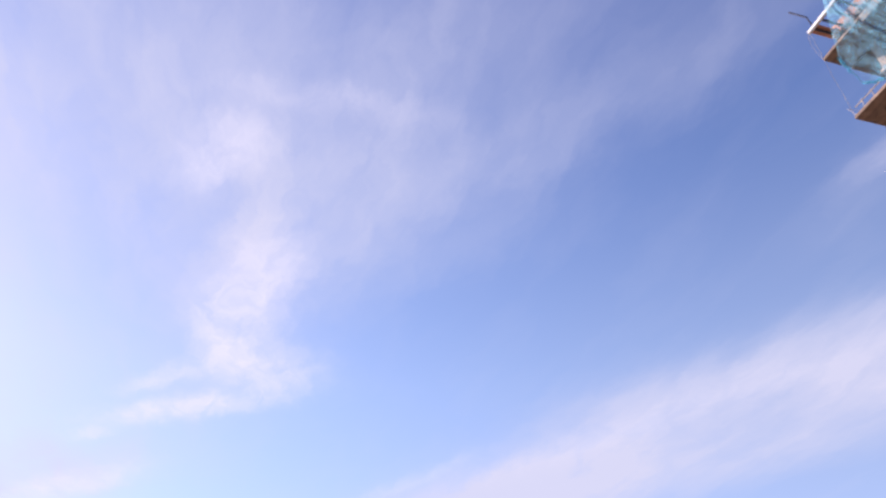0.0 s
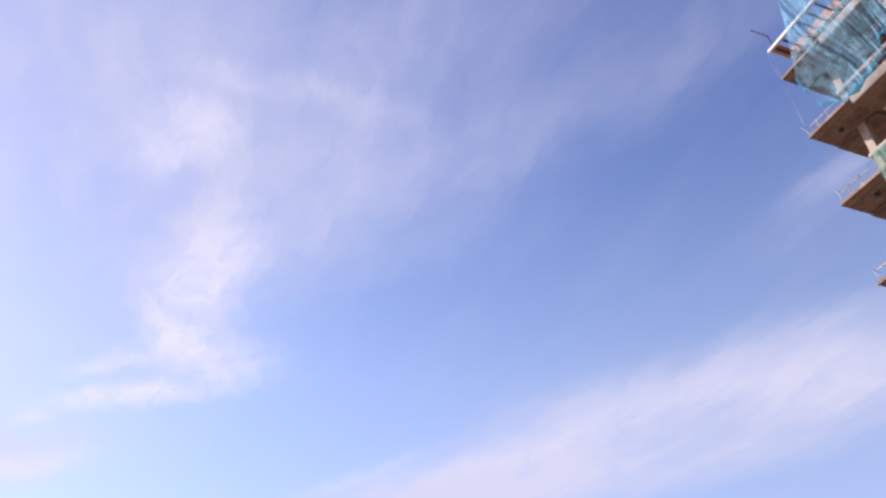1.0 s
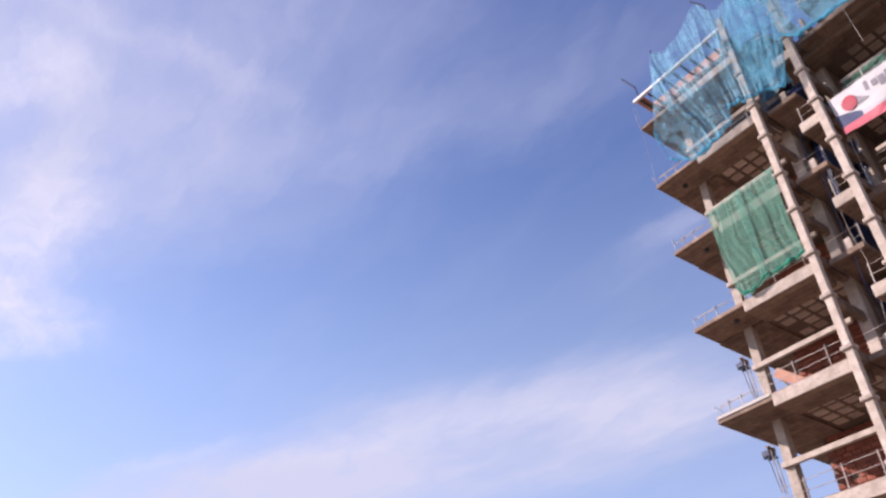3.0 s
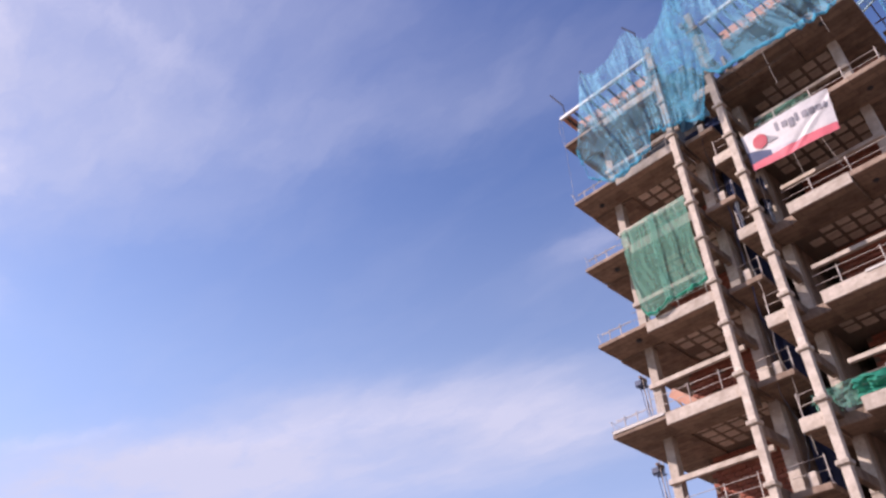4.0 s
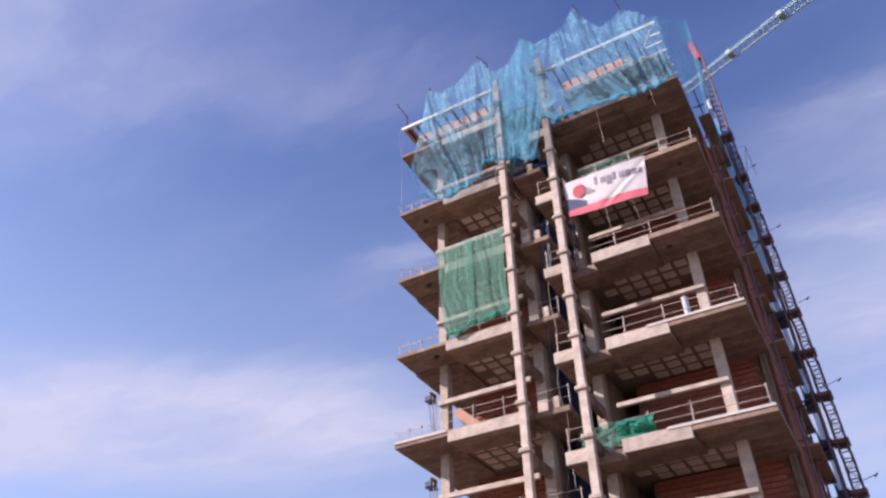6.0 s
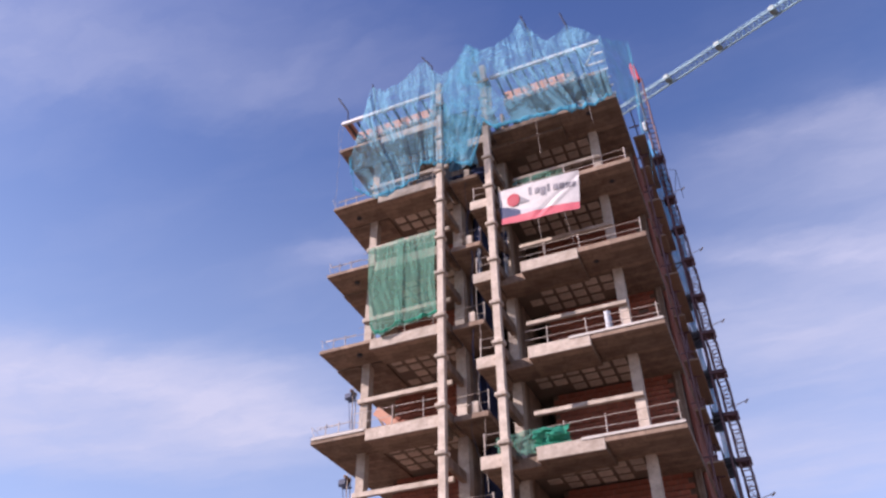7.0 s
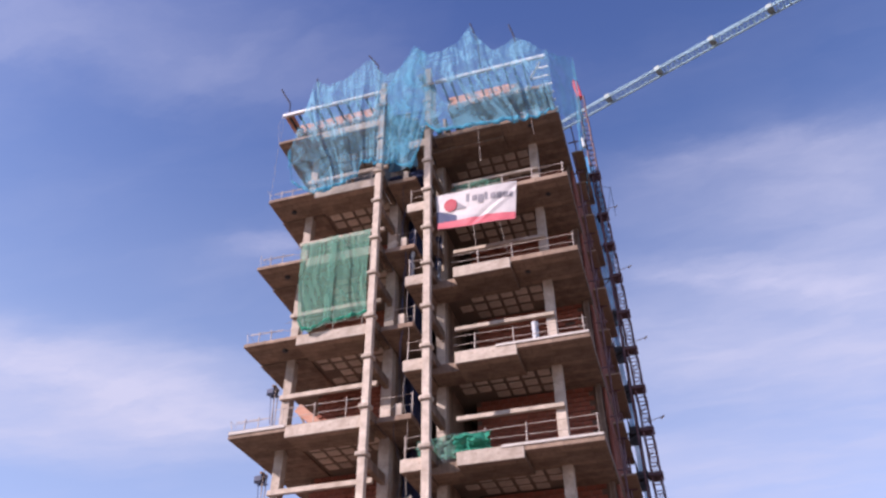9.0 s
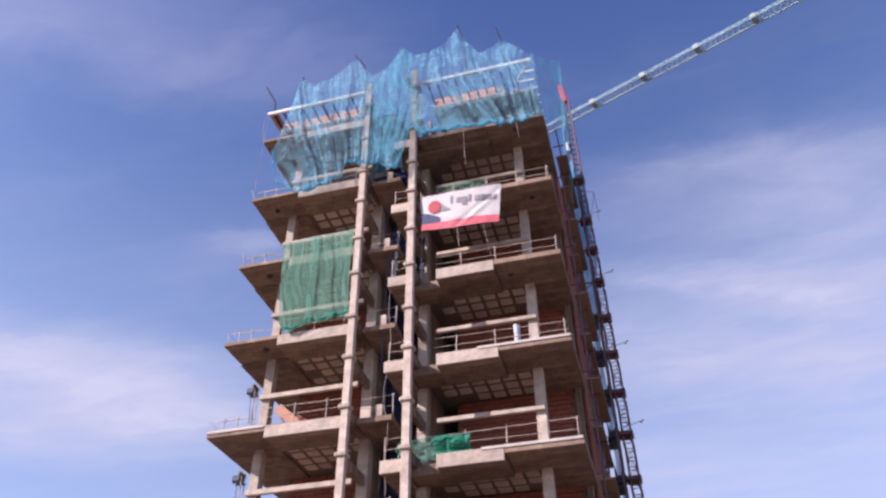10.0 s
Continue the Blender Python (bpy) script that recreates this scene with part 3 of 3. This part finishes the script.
green_net = thing("debris_net", "green debris net hung in two lengths from a balcony guard rail", "net")
for x0, x1, y, top, bottom, seed in (
        (2.72, 4.12, -0.06, [(2.7, 17.86), (4.14, 17.90)], [(2.7, 14.42), (3.4, 14.46), (4.14, 14.56)], 9.0),
        (1.64, 2.98, -0.10, [(1.6, 17.80), (3.0, 17.86)], [(1.6, 14.60), (1.85, 14.28), (2.2, 14.22), (2.5, 14.30), (2.75, 14.44), (3.0, 14.46)], 12.0)):
    length, length_run = hang(x0, x1, y, top, bottom, seed, 0.045, 0.08, 0.24 if x0 < 2 else 0.0, 0.25)
    sheet("net_cloth", GREEN_NET, green_net, 100, 44, length, length_run)

    def green_hem(s, t):
        x, yy, z = length(s, 0.02)
        a = 2 * math.pi * t
        r = 0.018 + 0.06 * abs(noise.noise((x * 2.6, seed, 4.0)))
        return (x + 0.05 * noise.noise((x * 6, t * 3, seed)), yy + r * math.cos(a), z + 0.04 + 0.04 * noise.noise((x * 3, 2.0, seed)) + 1.5 * r * math.sin(a))

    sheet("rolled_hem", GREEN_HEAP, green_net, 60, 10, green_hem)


def crumple(name, x0, x1, y, z0, z1, seed, material, label, depth=0.25):
    c = thing(name, label, "net")

    def place(s, t):
        x = x0 + (x1 - x0) * s
        n1, n2 = noise.noise((x * 3.4, t * 2.6, seed)), noise.noise((x * 8, t * 6, seed + 2))
        top = z1 + 0.14 * noise.noise((x * 2.1, 0.3, seed + 4))
        return (x + 0.12 * n2, y + depth * n1 + 0.1 * n2 + 0.3 * depth * math.sin(6 * t), max(z0 + 0.012, z0 + (top - z0) * t + 0.10 * n1 + 0.05 * n2))

    sheet("net_cloth", material, c, 60, 24, place)
    return c


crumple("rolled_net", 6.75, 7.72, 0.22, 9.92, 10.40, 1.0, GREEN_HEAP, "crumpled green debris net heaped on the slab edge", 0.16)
crumple("rolled_net", 5.55, 6.72, 0.62, 9.92, 10.55, 5.0, GREEN_NET, "green debris net slung along a guard rail", 0.08)
crumple("rolled_net", 6.75, 8.45, 0.55, 18.92, 19.62, 8.0, GREEN_NET, "green debris net slung along a guard rail", 0.08)
crumple("rolled_net", 4.5, 5.75, 0.45, 20.30, 20.62, 11.0, TARP, "deep blue tarpaulin bundled on the landing", 0.18)

# ---- banner ----
banner = thing("banner", "creased white advertising banner with a red band", "banner")


def cloth(s, t, lift=0.0):
    """A point of the banner, s along and t up."""
    x = (6.34 + 2.56 * s) * (1 - t) + (6.30 + 2.73 * s) * t
    z = (17.43 - 0.28 * s) * (1 - t) + (18.85 - 0.03 * s) * t
    fold = 0.05 * math.exp(-((s - 0.62 - 0.62 * (t - 0.3)) / 0.05) ** 2) - 0.045 * math.exp(-((s - 0.70 - 0.62 * (t - 0.3)) / 0.045) ** 2)
    y = 0.06 + 0.05 * math.sin(5 * s + 2 * t) * (1 - t) + 0.02 * noise.noise((s * 6, t * 4, 1)) + 0.8 * fold * min(1, 0.35 + 2.2 * t) * (1.15 - 0.6 * t) - 0.06 * math.sin(math.pi * s)
    return (x, y - lift, z - 0.03 * math.sin(math.pi * s) * (t if t > 0.5 else 0) + 0.05 * s * s * (1 - t))


def patch(name, s0, s1, low, high, material, lift, n=40, label=""):
    ob = sheet(name, material, banner, n, 24, lambda s, t: cloth(s0 + (s1 - s0) * s, low(s) + (high(s) - low(s)) * t, 2.5 * lift))
    return tagged(ob, label)


patch("cloth", 0, 1, lambda s: 0, lambda s: 1, VINYL, 0, 90)
patch("band", 0.0, 1.0, lambda s: 0.0, lambda s: 0.17 + 0.03 * math.sin(3 * s), BAND, 0.006, 90, "coral red band")
patch("wave", 0.0, 0.26, lambda s: 0.175, lambda s: 0.52 - 0.10 * s - 0.10 * s * s, NAVY, 0.006, 24, "navy blue wave")
patch("wave_tip", 0.26, 0.62, lambda s: 0.19, lambda s: 0.33 - 0.13 * s, NAVY_PALE, 0.006, 24, "pale grey wave")
patch("emblem", 0.10, 0.27, lambda s: 0.63 - 0.18 * math.sqrt(max(0, 1 - (2 * s - 1) ** 2)), lambda s: 0.63 + 0.18 * math.sqrt(max(0, 1 - (2 * s - 1) ** 2)), CRIMSON, 0.012, 24, "crimson disc")
patch("emblem_shadow", 0.265, 0.385, lambda s: 0.47 + 0.01 * s, lambda s: 0.70 - 0.20 * s, INK, 0.006, 12, "grey wedge")
for i, (h, d) in enumerate(((0.23, 0), (0.16, 0), (0.16, 0.08), (0.21, 0), (0.16, 0), (0.16, 0), (0.16, 0), (0.16, 0))):
    s0 = 0.385 + 0.076 * i
    b0 = 0.645 - 0.008 * i
    patch("bar", s0, s0 + (0.034 if i in (0, 3, 7) else 0.060), lambda s, d=d, b0=b0: b0 - d, lambda s, h=h, b0=b0: b0 + h, INK, 0.006, 4, "grey bar")
for i, s in enumerate((0.02, 0.47, 0.80)):
    x, y, z = cloth(s, 0.02)
    bm = bmesh.new()
    bar(bm, (x, y, z), (x + 0.12 * (i - 1), 0.36, 16.2), 0.008, 4)
    part("tie_cord", bm, RAIL, banner)

# ---- loose things on the floors ----
leaning = thing("leaning_board", "orange clay panel leaning on the floor slab", "board")
bm = bmesh.new()
box(bm, -0.50, 0.46, -0.02, 0.02, -0.14, 0.14, 0.006)
ob = part("panel", bm, PINK, leaning)
ob.matrix_basis = pose(2.12, 0.72, 11.86, 0, 42, 0)
bm = bmesh.new()
bar(bm, (2.22, 0.86, 11.29), (1.80, 0.80, 12.0), 0.03)
part("prop", bm, TIMBER, leaning)
drum = thing("drum", "white plastic drum standing on the slab", "drum")
bm = bmesh.new()
for a, b, r in ((0, 0.03, 0.102), (0.03, 0.38, 0.094), (0.38, 0.41, 0.102), (0.41, 0.76, 0.094), (0.76, 0.80, 0.102)):
    bar(bm, (9.10, 0.62, 12.91 + a), (9.10, 0.62, 12.91 + b), r, 20)
part("body", bm, PLASTIC, drum)
bm = bmesh.new()
bar(bm, (9.10, 0.62, 13.71), (9.10, 0.62, 13.73), 0.082, 20)
part("lid", bm, RAIL, drum)

for x, y, z, w in ((1.0, 0.5, 17.29, 0.5), (0.55, 0.6, 14.29, 0.6), (9.8, 2.4, 12.91, 0.7), (7.4, 2.5, 9.91, 0.8)):
    p = thing("timber_stack", "short stack of rough shuttering planks", "timber", "plank stacks")
    for i in range(3):
        block("plank", x - w / 2 + 0.03 * i, x + w / 2 + 0.02 * i, y - 0.1, y + 0.1, z + 0.002 + 0.04 * i, z + 0.04 + 0.04 * i, TIMBER, p, 0.004)


def cable(points, radius, material, label):
    c = thing("cable", label, "cable", "site cables")
    bm = bmesh.new()
    for a, b in zip(points, points[1:]):
        bar(bm, a, b, radius, 5)
    part("strand", bm, material, c)
    return c


def drop(x, y, z0, z1, sway, seed):
    n = max(4, int(abs(z1 - z0) / 0.5))
    return [(x + sway * noise.noise((seed, i * 0.35, 0)), y + sway * noise.noise((seed, i * 0.35, 5)), z0 + (z1 - z0) * i / n) for i in range(n + 1)]


cable(drop(5.05, 0.48, 20.3, 5.3, 0.22, 1.0), 0.009, DARK, "dark hose hanging down the stair bay")
cable(drop(5.10, 0.50, 18.9, 12.0, 0.30, 4.0), 0.010, TARP, "blue hose hanging down the stair bay")
cable(drop(5.30, 0.40, 15.8, 9.0, 0.25, 8.0), 0.007, RAIL, "pale cable hanging down the stair bay")
cable(drop(0.05, -0.02, 24.7, 20.3, 0.04, 3.0), 0.005, RAIL, "thin pale line hanging beside the slabs")
cable([(0.0, -0.06, 24.75), (-0.10, -0.04, 24.2), (-0.02, 0.0, 23.28)], 0.005, RAIL, "thin pale line hanging beside the slabs")
cable([(7.83, 0.12, 21.7), (7.84, 0.13, 20.9), (7.86, 0.15, 20.1)], 0.008, RAIL, "thin rope end hanging below the slab")
cable([(9.7, 0.22, 21.7), (9.72, 0.22, 21.2), (9.74, 0.23, 20.9)], 0.008, RAIL, "thin rope end hanging below the slab")

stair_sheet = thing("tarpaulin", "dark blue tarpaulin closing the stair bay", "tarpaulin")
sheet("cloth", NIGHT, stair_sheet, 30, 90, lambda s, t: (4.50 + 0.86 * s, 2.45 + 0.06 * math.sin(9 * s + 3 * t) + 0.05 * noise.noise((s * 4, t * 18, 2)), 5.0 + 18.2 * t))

# added sheet, no real tarpaulin: its black stands in for the bay's deep shade
shade_sheet = thing("tarpaulin", "black sheet standing in for the stair bay's deep shade", "tarpaulin")
sheet("cloth", STAIR_SHADE, shade_sheet, 24, 90, lambda s, t: (5.20 + 0.80 * s, 4.20 + 0.05 * math.sin(8 * s + 2 * t) + 0.04 * noise.noise((s * 4, t * 18, 7)), 5.0 + 18.2 * t))

for x0, x1, y, z0, z1, material, seed, label in (
        (5.20, 5.44, 0.62, 15.95, 18.10, NIGHT, 1.0, "narrow dark blue sheet hanging in the stair bay"),
        (5.30, 5.44, 0.54, 15.95, 17.25, PLASTIC, 5.0, "torn pale plastic sheet hanging in the stair bay"),
        (5.88, 6.20, 1.20, 16.70, 18.10, NIGHT, 9.0, "dark blue sheet bundled beside a column"),
        (5.98, 6.16, 1.12, 15.93, 16.95, PLASTIC, 13.0, "torn pale plastic sheet bundled beside a column")):
    hung = thing("plastic_sheet", label, "sheet", "loose hanging sheets")
    sheet("cloth", material, hung, 14, 40, lambda s, t: (
        x0 + (x1 - x0) * (0.5 + (s - 0.5) * (0.6 + 0.9 * abs(noise.noise((seed, 3 * t, 1.0))))) + 0.05 * noise.noise((seed, 4 * t, 7.0)),
        y + 0.05 * math.sin(9 * s + 3 * t) + 0.05 * noise.noise((s * 4, t * 7, seed)), z0 + (z1 - z0) * t))

# sheet and bar are added: the dark teal imitates shadow on the net
net_shade_sheet = thing("tarpaulin", "dark teal sheet standing in for shade behind the net", "tarpaulin")
sheet("cloth", NET_SHADE, net_shade_sheet, 24, 40, lambda s, t: (4.46 + (0.75 + 0.35 * (1 - t)) * s, 0.30 + 0.08 * math.sin(7 * s + 2 * t) + 0.06 * noise.noise((s * 3, t * 6, 4)), 20.7 + 2.9 * t - 0.3 * s * t))
bm = bmesh.new()
bar(bm, (4.2, 0.30, 23.62), (6.0, 0.30, 23.35), 0.03)
part("hanging_bar", bm, DARK, net_shade_sheet)

# brackets of the edge platforms beside the slabs
for z in (14.0, 11.0, 8.0):
    b = thing("platform_bracket", "dark blue steel bracket with a short plank", "bracket", "edge platform brackets")
    for y in (2.32, 2.52):
        bm = bmesh.new()
        bar(bm, (0.05, y, z - 0.30), (-0.30, y, z - 0.28), 0.022)
        part("arm", bm, NIGHT, b)
        bm = bmesh.new()
        bar(bm, (-0.06, y, z - 1.35), (-0.16, y, z - 0.28), 0.013)
        part("strut", bm, TARP, b)
        bm = bmesh.new()
        bar(bm, (-0.01, y, z - 1.4), (-0.01, y, z + 0.25), 0.016)
        part("upright", bm, RAIL, b)
    block("toe_box", -0.32, -0.05, 2.28, 2.56, z - 0.255, z - 0.06, TARP, b, 0.02)
    block("plank", -0.10, -0.03, 2.22, 2.62, z - 0.055, z + 0.03, TIMBER, b, 0.006)

# ---- side scaffold ----
scaffold = thing("scaffold", "rusty tube scaffold with board platforms", "scaffold")
for x, y in ((10.86, 2.6), (10.86, 4.2), (10.86, 5.8), (11.30, 5.0), (11.30, 6.6)):
    bm = bmesh.new()
    bar(bm, (x, y, 0), (x, y, 23.8 if y > 5 else 21.0), 0.035)
    part("standard", bm, RUST, scaffold)
z = 2.0
k = 0
while z < 23:
    block("platform", 10.70, 11.02 + 0.12 * (k % 2), 3.2, 6.4, z, z + 0.06, TIMBER, scaffold, 0.006)
    for y in (2.6, 4.2):
        bm = bmesh.new()
        bar(bm, (10.68, y, z - 0.04), (11.05, y, z - 0.04), 0.028)
        part("transom", bm, RUST, scaffold)
    bm = bmesh.new()
    bar(bm, (10.86, 2.5, z + 0.75), (10.86, 6.2, z + 0.75), 0.025)
    part("ledger", bm, RUST, scaffold)
    if k % 2:
        bm = bmesh.new()
        bar(bm, (10.89, 2.6, z), (10.89, 4.2, z + 1.5), 0.022)
        part("brace", bm, RUST, scaffold)
    z += 1.58
    k += 1

# ---- hoist mast ----
hoist = thing("hoist_mast", "slender rusty lattice hoist mast tied to the scaffold", "hoist")
W = 0.135


def mast_section(material, name="mast_section"):
    bm = bmesh.new()
    for x in (-W, W):
        for y in (-W, W):
            bar(bm, (x, y, 0), (x, y, 1.5), 0.036, 5)
    for i in range(5):
        z = 0.15 + 0.30 * i
        for s in (-W, W):
            bar(bm, (-W, s, z), (W, s, z), 0.019, 4)
            bar(bm, (s, -W, z), (s, W, z), 0.019, 4)
            e = 1 if i % 2 else -1
            if i < 4:
                bar(bm, (-W * e, s, z), (W * e, s, z + 0.3), 0.011, 4)
                bar(bm, (s, -W * e, z), (s, W * e, z + 0.3), 0.011, 4)
    return part(name, bm, material, hoist)


def mast_x(z):
    return along([(0, 11.72), (11.4, 11.60), (17, 11.50), (21.2, 11.38), (27.9, 11.28), (31, 11.2)], z)


first = mast_section(RUST)
first.location = (mast_x(0), 6.0, 0)
for i in range(1, 18):
    o = first.copy()
    scene.collection.objects.link(o)
    o.location = (mast_x(1.5 * i), 6.0, 1.5 * i)
head = mast_section(RUST, "mast_head")
head.location = (mast_x(27), 6.0, 27.0)
tagged(head, "rusty lattice mast head")
bm = bmesh.new()
box(bm, -0.12, 0.12, -0.12, 0.12, 0, 1.1, 0.03)
bar(bm, (0, 0, 1.0), (-0.03, 0, 1.3), 0.05)
cap = part("mast_cap", bm, RED, hoist, "red painted cap")
cap.matrix_basis = pose(mast_x(28.5), 6.0, 28.5, 0, -6, 0)
for i, z in enumerate([4.6, 6.2, 7.7, 9.3, 10.8, 12.3, 13.8, 15.3, 16.8, 18.4, 19.9, 21.4, 23.6]):
    x = mast_x(z)
    block("tie_collar", x - 0.24, x + 0.22, 5.76, 6.24, z, z + 0.14, RUST, hoist, 0.02)
    bm = bmesh.new()
    bar(bm, (10.86, 5.8, z - 0.02), (x, 5.9, z + 0.06), 0.035)
    bar(bm, (10.86, 5.8, z - 0.35), (x - 0.2, 5.9, z + 0.02), 0.025)
    part("tie", bm, DARK, hoist)
    if z < 18:
        bm = bmesh.new()
        box(bm, -0.20, 0.16, -0.2, 0.2, 0, 0.16, 0.02)
        bar(bm, (-0.16, 0, 0.1), (-0.20, 0, 0.62), 0.05, 5, 0.012)
        bar(bm, (0.02, 0, 0.1), (0.05, 0, 0.40), 0.05, 5, 0.012)
        box(bm, -0.24, 0.10, -0.03, 0.03, -0.42, 0.02, 0.02)
        ob = part("landing_gate", bm, DARK, hoist)
        ob.location = (x - 0.38, 6.0, z + 0.05)
    if i % 2:
        bm = bmesh.new()
        bar(bm, (x + 0.15, 6.0, z + 0.4), (x + 0.52, 6.0, z + 0.5), 0.014, 4)
        bar(bm, (x + 0.50, 6.0, z + 0.44), (x + 0.60, 6.0, z + 0.54), 0.03, 5)
        part("feeler", bm, RAIL, hoist)
bm = bmesh.new()
bar(bm, (11.50, 6.1, 21.3), (11.84, 6.1, 23.0), 0.009, 4)
bar(bm, (11.84, 6.1, 23.0), (11.86, 6.1, 21.5), 0.009, 4)
bar(bm, (11.40, 6.1, 23.2), (11.84, 6.1, 23.0), 0.009, 4)
part("cable_arm", bm, DARK, hoist)
block("lamp_box", 11.02, 11.17, 5.7, 5.85, 25.2, 25.75, WHITE, hoist, 0.02, "white box")

# ---- tower crane, its mast hidden behind the building ----
crane = thing("tower_crane", "pale blue lattice tower crane with a long jib", "crane")
JA, JB = Vector((10.83, 22.23, 44.65)), Vector((26.12, 16.03, 44.65))
jdir = (JB - JA).normalized()
jside = Vector((-jdir.y, jdir.x, 0))
SEC = 3.97
bm = bmesh.new()
jw, jh = 0.33, 0.60
for s, r in ((-jw, 0.042), (jw, 0.070)):
    bar(bm, (0, s, 0), (SEC, s, 0), r, 6)
bar(bm, (0, 0, jh), (SEC, 0, jh), 0.036, 6)
n = 10
for i in range(n):
    a, b = SEC * i / n, SEC * (i + 1) / n
    m = (a + b) / 2
    for s in (-jw, jw):
        bar(bm, (a, s, 0), (m, 0, jh), 0.022, 5)
        bar(bm, (m, 0, jh), (b, s, 0), 0.022, 5)
    bar(bm, (a, -jw, 0), (a, jw, 0), 0.022, 5)
    bar(bm, (a, -jw, 0), (b, jw, 0), 0.022, 5)
jib = part("jib_section", bm, CYAN, crane)
turn = Matrix((jdir, jside, (0, 0, 1))).transposed().to_4x4()
base_ = JA - jdir * 7.8
jib.matrix_basis = Matrix.Translation(base_) @ turn
for i in range(1, 10):
    o = jib.copy()
    scene.collection.objects.link(o)
    o.matrix_basis = Matrix.Translation(base_ + jdir * SEC * i) @ turn
for i in range(2, 9):
    bm = bmesh.new()
    box(bm, -0.20, 0.20, -0.34, 0.34, 0.05, 0.42, 0.04)
    bar(bm, (0, 0, 0.4), (0, 0, 0.74), 0.05)
    ob = part("joint_bracket", bm, OCHRE, crane, "ochre joint bracket")
    ob.matrix_basis = Matrix.Translation(base_ + jdir * (SEC * i + 1.96)) @ turn
bm = bmesh.new()
mx = base_ + jdir * 1.0
for sx in (-0.6, 0.6):
    for sy in (-0.6, 0.6):
        bar(bm, (mx.x + sx, mx.y + sy, 0), (mx.x + sx, mx.y + sy, 45.0), 0.09)
for i in range(36):
    z = 1.25 * i
    for s in (-0.6, 0.6):
        bar(bm, (mx.x - 0.6, mx.y + s, z), (mx.x + 0.6, mx.y + s, z + 1.25), 0.04, 4)
        bar(bm, (mx.x + s, mx.y - 0.6, z), (mx.x + s, mx.y + 0.6, z + 1.25), 0.04, 4)
part("mast", bm, CYAN, crane)

# ---- brick infill walls ----
bm = bmesh.new()
box(bm, -0.134, 0.134, -0.03, 0.03, -0.068, 0.068, 0.006)
brick_mesh = bpy.data.meshes.new("brick")
bm.to_mesh(brick_mesh)
bm.free()
brick_mesh.materials.append(BRICK)
STOREYS = [(6.66, 10.42, 3.12, z + 0.02, z + 2.84) for z in RIGHT[1:6]] + [(1.0, 4.05, 3.5, z + 0.02, z + 2.84) for z in LEFT[2:6]]
for x0, x1, y, z0, z1 in STOREYS:
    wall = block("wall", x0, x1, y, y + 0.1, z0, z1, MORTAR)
    rows = int((z1 - z0) / 0.155)
    for r in range(rows):
        x = x0 + 0.15 + (0.145 if r % 2 else 0)
        while x < x1 - 0.14:
            if rng.random() > 0.02:
                o = new("brick", brick_mesh)
                o.parent = wall
                o.matrix_basis = pose(x - (x0 + x1) / 2, -0.05 - 0.014 + rng.uniform(-0.006, 0.006), z0 + 0.09 + r * 0.155 - (z0 + z1) / 2, 0, rng.uniform(-0.8, 0.8), 0)
            x += 0.29
